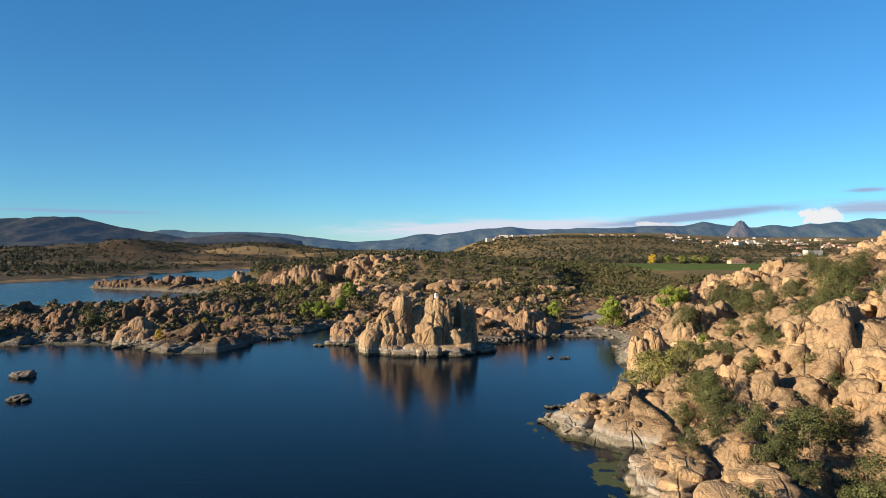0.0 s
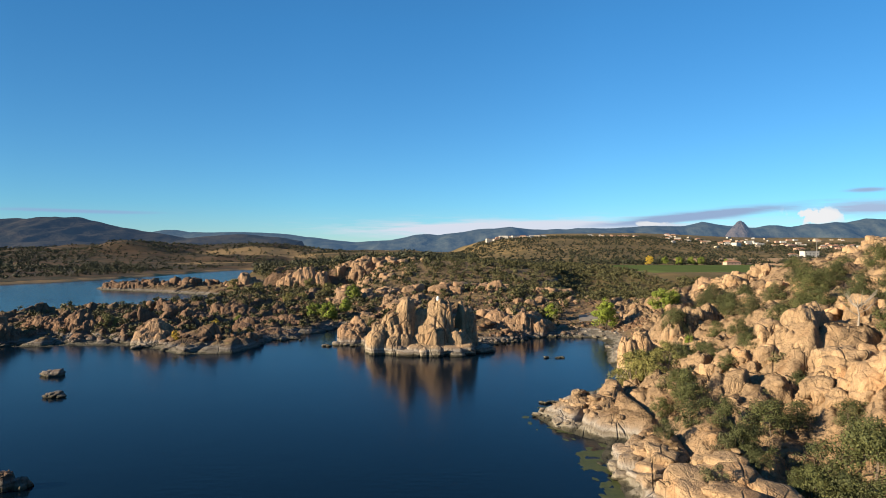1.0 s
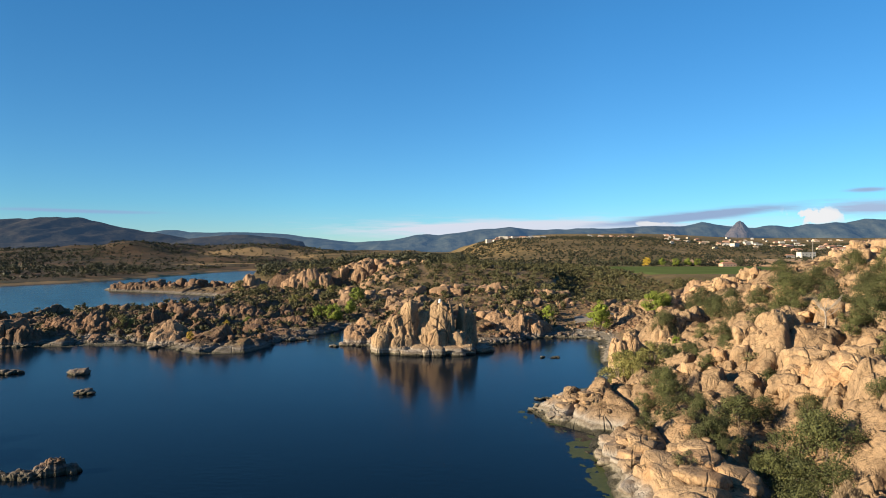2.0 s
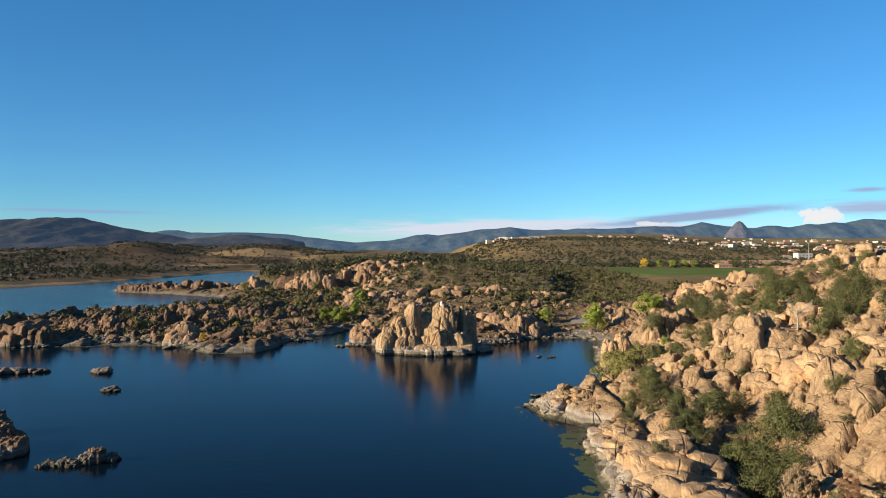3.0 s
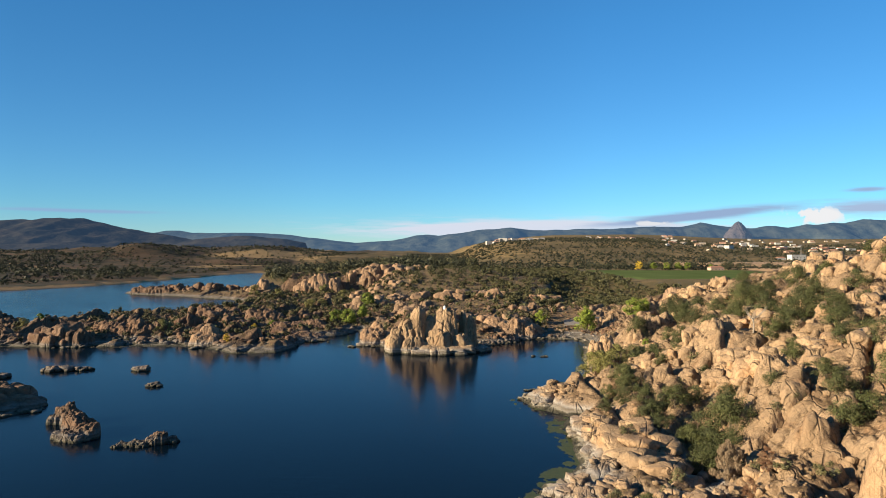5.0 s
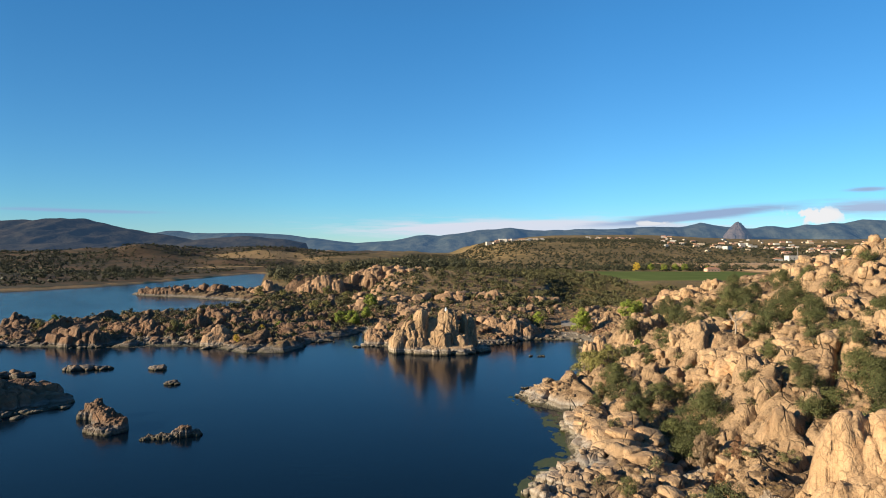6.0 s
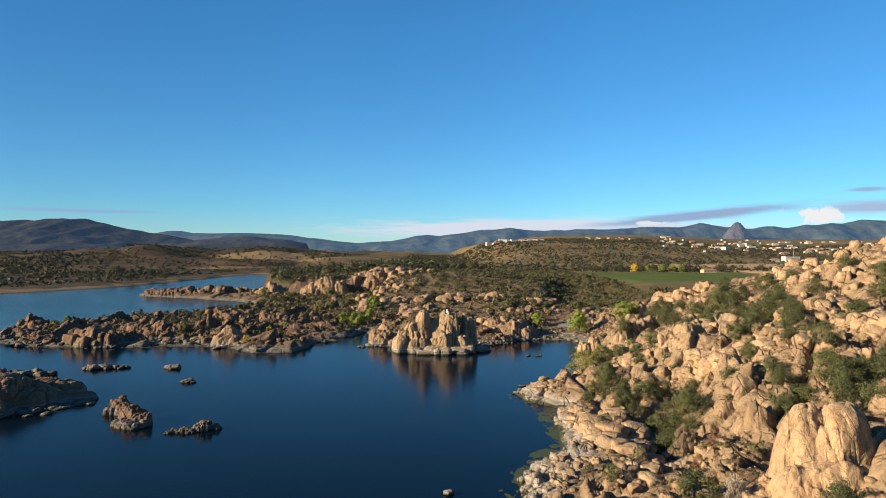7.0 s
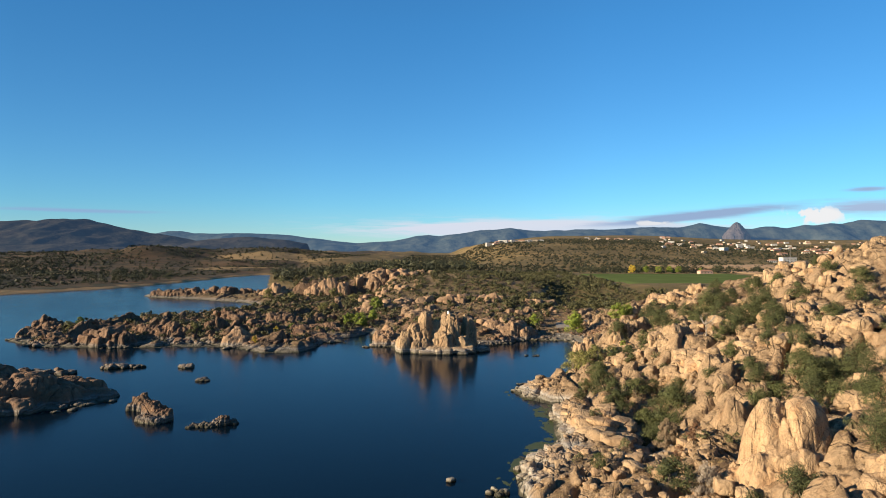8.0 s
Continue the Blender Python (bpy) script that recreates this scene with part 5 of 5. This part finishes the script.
NEAR_TUFTS = [tuft(700 + k, 9, 11, 0.115) for k in range(6)]
FAR_TUFTS = [tuft(720 + k, 5, 4, 0.26) for k in range(5)]
TREE_TUFTS = [tuft(740 + k, 12, 13, 0.07, 0.42, 0.22) for k in range(5)]
X, Y, r = strewn(1, 6800, -120, 130, 190, 520, lambda X, Y, u: open_ground(X, Y) & (u < 0.40 + 0.95 * step(-0.3, 0.25, fbm(X, Y, 45, 5, 3)) * np.where(X < -20, 0.6, 1.0)) & ~((X > 60) & (Y < 235)))
S = (1.0 + 2.7 * r.uniform(0, 1, len(X)) ** 1.4) * np.where(X > 20, 1.2, 1.0)
half = np.arange(len(X)) % 3 > 0
many("scrub", "dark green scrub oak and juniper brush", NEAR_TUFTS, X[half], Y[half], S[half], LEAF_SCRUB, seed=1)
many("scrub", "grey-green dry brush", NEAR_TUFTS, X[~half], Y[~half], S[~half] * 0.8, LEAF_GREY, seed=2)
X, Y, r = strewn(3, 1700, -215, -40, 162, 330, lambda X, Y, u: open_ground(X, Y) & (u < 0.7))
many("scrub", "low brush between the boulders of the spit", NEAR_TUFTS, X, Y, r.uniform(0.9, 3.2, len(X)), LEAF_SCRUB, seed=3)
X, Y, r = strewn(4, 340, 45, 170, 190, 290, lambda X, Y, u: open_ground(X, Y) & (Y > 200 + 0.5 * (X - 60)) & (u < 0.8))
many("woods", "dark green trees before the playing field", TREE_TUFTS, X, Y, r.uniform(2.2, 4.6, len(X)), LEAF_SCRUB, seed=4)
X, Y, r = strewn(5, 20000, -100, 1500, 500, 1850, lambda X, Y, u: open_ground(X, Y) & (X < 40 + 0.78 * Y) & (u < 0.42 + 1.0 * step(-0.35, 0.15, fbm(X, Y, 110, 6, 4))))
many("scrub", "dark brush over the rising plain", FAR_TUFTS, X, Y, r.uniform(2.0, 4.8, len(X)), LEAF_FAR, seed=5)
X, Y, r = strewn(6, 26000, -1300, -180, 380, 1500, lambda X, Y, u: open_ground(X, Y) & (X > -60 - 0.85 * (Y + 60)) & (shore_distance(X, Y) > 30) & (u < 0.22 + 0.9 * step(-0.2, 0.2, fbm(X, Y, 100, 8, 4))))
many("scrub", "dark brush on the western plain and hills", FAR_TUFTS, X, Y, 1.4 + 3.8 * r.uniform(0, 1, len(X)) ** 1.8, LEAF_FAR, seed=6)
X, Y, r = strewn(7, 420, -230, 30, 520, 800, lambda X, Y, u: open_ground(X, Y) & (u < 0.75) & (X > -0.32 * Y + 10))
many("woods", "belt of dark green cottonwoods behind the granite knolls", TREE_TUFTS, X, Y, r.uniform(8, 15, len(X)), LEAF_FAR, seed=7)
X, Y, r = strewn(8, 80, -200, 30, 520, 780, lambda X, Y, u: open_ground(X, Y) & (X > -0.32 * Y + 10))
many("woods", "lighter green cottonwoods behind the granite knolls", TREE_TUFTS, X, Y, r.uniform(8, 14, len(X)), LEAF_GREY, seed=8)
X, Y, r = strewn(9, 1500, -900, -300, 440, 900, lambda X, Y, u: (shore_distance(X, Y) > 14) & (u < 0.75 * step(-0.05, 0.3, fbm(X, Y, 60, 12, 2))))
many("woods", "dark trees along the western lake shore", TREE_TUFTS, X, Y, r.uniform(4, 11, len(X)), LEAF_FAR, seed=9)
X, Y, r = strewn(10, 260, 120, 520, 525, 640, lambda X, Y, u: u < 0.55)
many("woods", "trees behind the playing field", TREE_TUFTS, X, Y, r.uniform(4, 9, len(X)), LEAF_FAR, seed=10)
STONES = [boulder_shape(800 + k, 1, 8, 12, 0.3, 0.05, 0) for k in range(6)]
X, Y, r = strewn(11, 1900, 8, 125, 0, 190, lambda X, Y, u: (shore_distance(X, Y) > 0.4))
many("rubble", "loose granite stones strewn over the hillside", STONES, X, Y, 0.22 + 0.65 * r.uniform(0, 1, len(X)) ** 2.5, GRANITE, -0.1, True, 11, (0.6, 0.9))
X, Y, r = strewn(12, 2000, -215, 60, 147, 300, lambda X, Y, u: (shore_distance(X, Y) > -0.5))
many("rubble", "dark stones strewn along the shore", STONES, X, Y, 0.3 + 0.9 * r.uniform(0, 1, len(X)) ** 2.0, GRANITE_RED_SHADED, -0.1, True, 12, (0.6, 0.9))

# ---------------------------------------------------------------- playing field, ramp, road
TURF = plain_mat("mown_turf", (0.068, 0.092, 0.032), (0.092, 0.118, 0.044), 0.05, 1.0, spec=0.0, dist=0.05)
ASPHALT = plain_mat("asphalt", (0.055, 0.053, 0.05), (0.085, 0.08, 0.075), 0.8, 0.85)
CONCRETE = plain_mat("concrete", (0.16, 0.135, 0.11), (0.22, 0.19, 0.155), 0.7, 0.85)
DIRT = plain_mat("dry_dirt", (0.26, 0.15, 0.075), (0.36, 0.23, 0.11), 0.06, 0.95, dist=0.1)


def pad(name, x0, x1, y0, y1, z, material, label, seed, step_m=6.0):
    """A gently uneven flat area with a ragged rim that dips into the ground."""
    def h(X, Y):
        rim = np.minimum(np.minimum(X - x0, x1 - X), np.minimum(Y - y0, y1 - Y)) + 5 * fbm(X, Y, 30, seed, 2)
        return z + 0.25 * fbm(X, Y, 60, seed + 1, 2) - 3.0 * (1 - step(-2, 4, rim))
    return sheet(name, spaced((x0 - 12, x1 + 12, step_m)), spaced((y0 - 12, y1 + 12, step_m)), h, material, label)


pad("lawn", 118, 262, 345, 506, 14.2, TURF, "mown green playing field", 81)
pad("dirt_lot", 276, 372, 420, 560, 14.6, DIRT, "bare tan ground beside the playing field", 83)
pad("dry_meadow", 250, 470, 610, 760, 16.5, DIRT, "strip of dry tan grass behind the playing field", 87, 10.0)


def strip(name, points, width, material, label):
    """A paved strip draped along a line of (x, y, z)."""
    pts = [Vector(p) for p in points]
    co, f = [], []
    for k, p in enumerate(pts):
        way = (pts[min(k + 1, len(pts) - 1)] - pts[max(k - 1, 0)])
        side = Vector((way.y, -way.x, 0)).normalized() * width / 2
        co += [p - side - Vector((0, 0, 1.2)), p - side, p + side, p + side - Vector((0, 0, 1.2))]
    for k in range(len(pts) - 1):
        for j in range(3):
            a = 4 * k + j
            f.append((a, a + 1, a + 5, a + 4))
    return tagged(new(name, quick_mesh(name, co, f, material)), label, "", "", "structure")


strip("boat_ramp", [(43.5, 176, -0.4), (45.5, 184, 1.0), (48, 194, 2.6), (50, 204, 4.2)], 8, CONCRETE, "sloping concrete boat ramp")
strip("road", [(50, 203, 4.2), (56, 207, 4.9), (66, 206, 5.6), (80, 204, 6.4), (96, 214, 7.4)], 9, ASPHALT, "asphalt road behind the boat ramp")

# ---------------------------------------------------------------- algae on the shallows
ALGAE = plain_mat("algae", (0.028, 0.038, 0.009), (0.062, 0.068, 0.017), 1.5, 0.6, dist=0.02)
r = np.random.default_rng(15)
for k in range(30):
    a, b = EAST_SHORE[3 + k % 9], EAST_SHORE[4 + k % 9]
    u, off = r.uniform(0, 1), 0.2 + 3.4 * r.uniform(0, 1) ** 1.6
    side = Vector((a[1] - b[1], b[0] - a[0])).normalized()
    x, y = a[0] + u * (b[0] - a[0]) + side.x * off, a[1] + u * (b[1] - a[1]) + side.y * off
    w = r.uniform(0.35, 1.0) * (1.6 if off < 1.5 else 0.8)
    m = 28
    g = np.arange(m) / m * 2 * math.pi
    rad = w * (0.8 + 0.16 * np.sin(2 * g + r.uniform(0, 6)) + 0.12 * np.sin(5 * g + r.uniform(0, 6)) + 0.05 * r.normal(size=m))
    ring = np.stack([rad * np.cos(g) * 0.7, rad * np.sin(g) * 1.3, np.zeros(m)], 1)
    co = np.concatenate([ring + (0, 0, 0.012), ring * 1.02 + (0, 0, -0.05), [[0, 0, 0.018]]])
    f = [(q, (q + 1) % m, 2 * m) for q in range(m)] + [(m + q, m + (q + 1) % m, q) for q in range(m)] + [(m + (q + 1) % m, (q + 1) % m, q) for q in range(m)]
    ob = new("algae_mat", quick_mesh("algae_mat", co, f, ALGAE))
    ob.matrix_basis = pose(x, y, 0.001 * (k % 7), 0, 0, r.uniform(-30, 30))
    tagged(ob, "thin floating mat of green algae near the shore", "algae", "algae mats")

def algae_band():
    """A ragged film of algae that hugs the granite shore."""
    st = 0.2
    X, Y = np.meshgrid(np.arange(0, 42, st), np.arange(14, 114, st))
    d = shore_distance(X, Y) + 1.2 * fbm(X, Y, 9, 3, 3)
    reach = 0.2 + 2.8 * step(-0.15, 0.5, fbm(X, Y, 14, 301, 3)) + 1.2 * fbm(X, Y, 2.2, 305, 3)
    keep = (d > -reach) & (d < 0.6) & (fbm(X, Y, 1.5, 311, 3) > -0.42)
    nx = X.shape[1]
    i, j = np.nonzero(keep[:-1, :-1] & keep[1:, :-1] & keep[:-1, 1:] & keep[1:, 1:])
    q = i * nx + j
    faces = np.stack([q, q + 1, q + nx + 1, q + nx], -1)
    used, flat = np.unique(faces, return_inverse=True)
    Z = 0.012 + 0.006 * fbm(X, Y, 1.0, 315, 2)
    co = np.stack([X, Y, Z], -1).reshape(-1, 3)[used]
    tagged(new("algae_film", quick_mesh("algae_film", co, flat.reshape(-1, 4), ALGAE)), "olive green film of algae along the granite shore", "", "", "stuff")


algae_band()

# ---------------------------------------------------------------- houses of the far town
WALLS = [plain_mat("stucco_white", (0.36, 0.335, 0.30), (0.48, 0.45, 0.40), 0.3, 0.9), plain_mat("stucco_tan", (0.32, 0.25, 0.18), (0.42, 0.34, 0.25), 0.3, 0.9), plain_mat("stucco_rose", (0.40, 0.24, 0.17), (0.48, 0.31, 0.23), 0.3, 0.9)]
ROOFS = [plain_mat("tile_roof", (0.26, 0.13, 0.08), (0.34, 0.18, 0.11), 0.5, 0.85), plain_mat("grey_roof", (0.22, 0.20, 0.19), (0.32, 0.30, 0.28), 0.5, 0.85)]
PANE = plain_mat("window_glass", (0.03, 0.04, 0.05), (0.06, 0.07, 0.08), 0.5, 0.1, spec=0.6)


def solid(corners, faces, material, name):
    return quick_mesh_mixed(name, corners, faces, material)


def quick_mesh_mixed(name, co, faces, material):
    me = bpy.data.meshes.new(name)
    me.from_pydata([tuple(c) for c in co], [], faces)
    me.materials.append(material)
    return me


def box_mesh(name, x0, x1, y0, y1, z0, z1, material):
    co = [(x, y, z) for z in (z0, z1) for x, y in ((x0, y0), (x1, y0), (x1, y1), (x0, y1))]
    return solid(co, [(3, 2, 1, 0), (4, 5, 6, 7), (0, 1, 5, 4), (1, 2, 6, 5), (2, 3, 7, 6), (3, 0, 4, 7)], material, name)


def roof_mesh(w, d, h, rise, material, flat):
    e = 0.5
    if flat:
        return box_mesh("roof", -w / 2 - 0.2, w / 2 + 0.2, -d / 2 - 0.2, d / 2 + 0.2, h, h + 0.6, material)
    co = [(-w / 2 - e, -d / 2 - e, h), (w / 2 + e, -d / 2 - e, h), (w / 2 + e, d / 2 + e, h), (-w / 2 - e, d / 2 + e, h), (-w / 2 + d * 0.3, 0, h + rise), (w / 2 - d * 0.3, 0, h + rise)]
    return solid(co, [(3, 2, 1, 0), (0, 1, 5, 4), (2, 3, 4, 5), (1, 2, 5), (3, 0, 4)], material, "roof")


HOUSES = []
for k, (w, d, h, wall, roof, flat) in enumerate(((16, 11, 4, 0, 0, False), (20, 12, 6.5, 1, 0, False), (14, 10, 6, 0, 1, False), (24, 13, 4.5, 2, 0, False), (18, 12, 7, 1, 1, True), (26, 14, 9, 0, 1, True))):
    parts = [("wall", box_mesh("wall", -w / 2, w / 2, -d / 2, d / 2, -2.0, h, WALLS[wall])), ("roof", roof_mesh(w, d, h, 2.6, ROOFS[roof], flat))]
    for storey in range(1 if h < 6 else 2):
        for j in range(4):
            x = -w / 2 + w * (j + 0.5) / 4
            parts.append(("window", box_mesh("window", x - 0.9, x + 0.9, -d / 2 - 0.05, -d / 2 + 0.1, 1.0 + 3.1 * storey, 2.4 + 3.1 * storey, PANE)))
    HOUSES.append(parts)


def house(k, x, y, turn, label, group, scale=1.0, z=None):
    root = thing("house", x, y, ground_at(x, y) if z is None else z, label, "house", group)
    root.matrix_basis = root.matrix_basis @ pose(0, 0, 0, 0, 0, turn) @ Matrix.Diagonal((scale, scale, scale, 1))
    for name, me in HOUSES[k]:
        part(name, me, root)


HOUSE_LABELS = ("white stucco house with a red tile roof", "tan two-storey house with a red tile roof", "white two-storey house with a grey roof", "rose stucco house with a red tile roof", "tan stucco house with a flat roof", "large white flat-roofed block")
r = np.random.default_rng(21)
for k in range(22):
    kind = (5, 2, 0, 1, 4)[k % 5]
    house(kind, 106 + 5.4 * k + r.uniform(-3, 3), 1400 + r.uniform(-50, 45), r.uniform(-25, 25), HOUSE_LABELS[kind], "houses on the mesa", 0.78)
for k in range(120):
    px = r.uniform(1180, 1600)
    y = r.uniform(1000, 2200)
    x = (px - 784) / 1099 * y
    kind = int(r.integers(6))
    house(kind, x, y, r.uniform(-40, 40), HOUSE_LABELS[kind], "houses of the town", r.uniform(0.45, 0.75))
for k in range(18):
    px = r.uniform(1040, 1130)
    y = r.uniform(1750, 1950)
    kind = int(r.integers(5))
    house(kind, (px - 784) / 1099 * y, y, r.uniform(-40, 40), HOUSE_LABELS[kind], "houses of the town", r.uniform(0.34, 0.54))
house(5, 500, 840, 4, "long white flat-roofed hall beyond the granite hill", "", 0.8)
house(0, 476, 838, 0, "white stucco house with a red tile roof", "", 0.7)
house(3, 236, 500, 5, "small rose and white park building with a red roof", "", 0.5, 14.3)
for x, y, h, kind in ((176, 522, 9, 0), (200, 520, 8, 1), (190, 524, 8, 1), (212, 523, 8, 1), (220, 521, 8, 1), (237, 512, 6, 1)):
    plant("field_tree", (YELLOWS if kind == 0 else BRIGHTS)[0], x, y, h, "yellow autumn tree beside the playing field" if kind == 0 else "green tree beside the playing field", "tree", "trees by the playing field", rng.uniform(0, 360))


def light_pole(x, y, h):
    z = ground_at(x, y)
    root = thing("light_pole", x, y, z, "tall slim grey light pole behind the granite hill", "pole")
    part("pole", quick_mesh("pole", *joined([limb([(0, 0, -0.5), (0, 0, h * 0.5), (0, 0, h)], [0.35, 0.28, 0.2], 8)]), ROOFS[1], True), root)
    part("lamp_bar", box_mesh("lamp_bar", -1.6, 1.6, -0.25, 0.25, h, h + 0.7, ROOFS[1]), root)


light_pole(420, 690, 24)
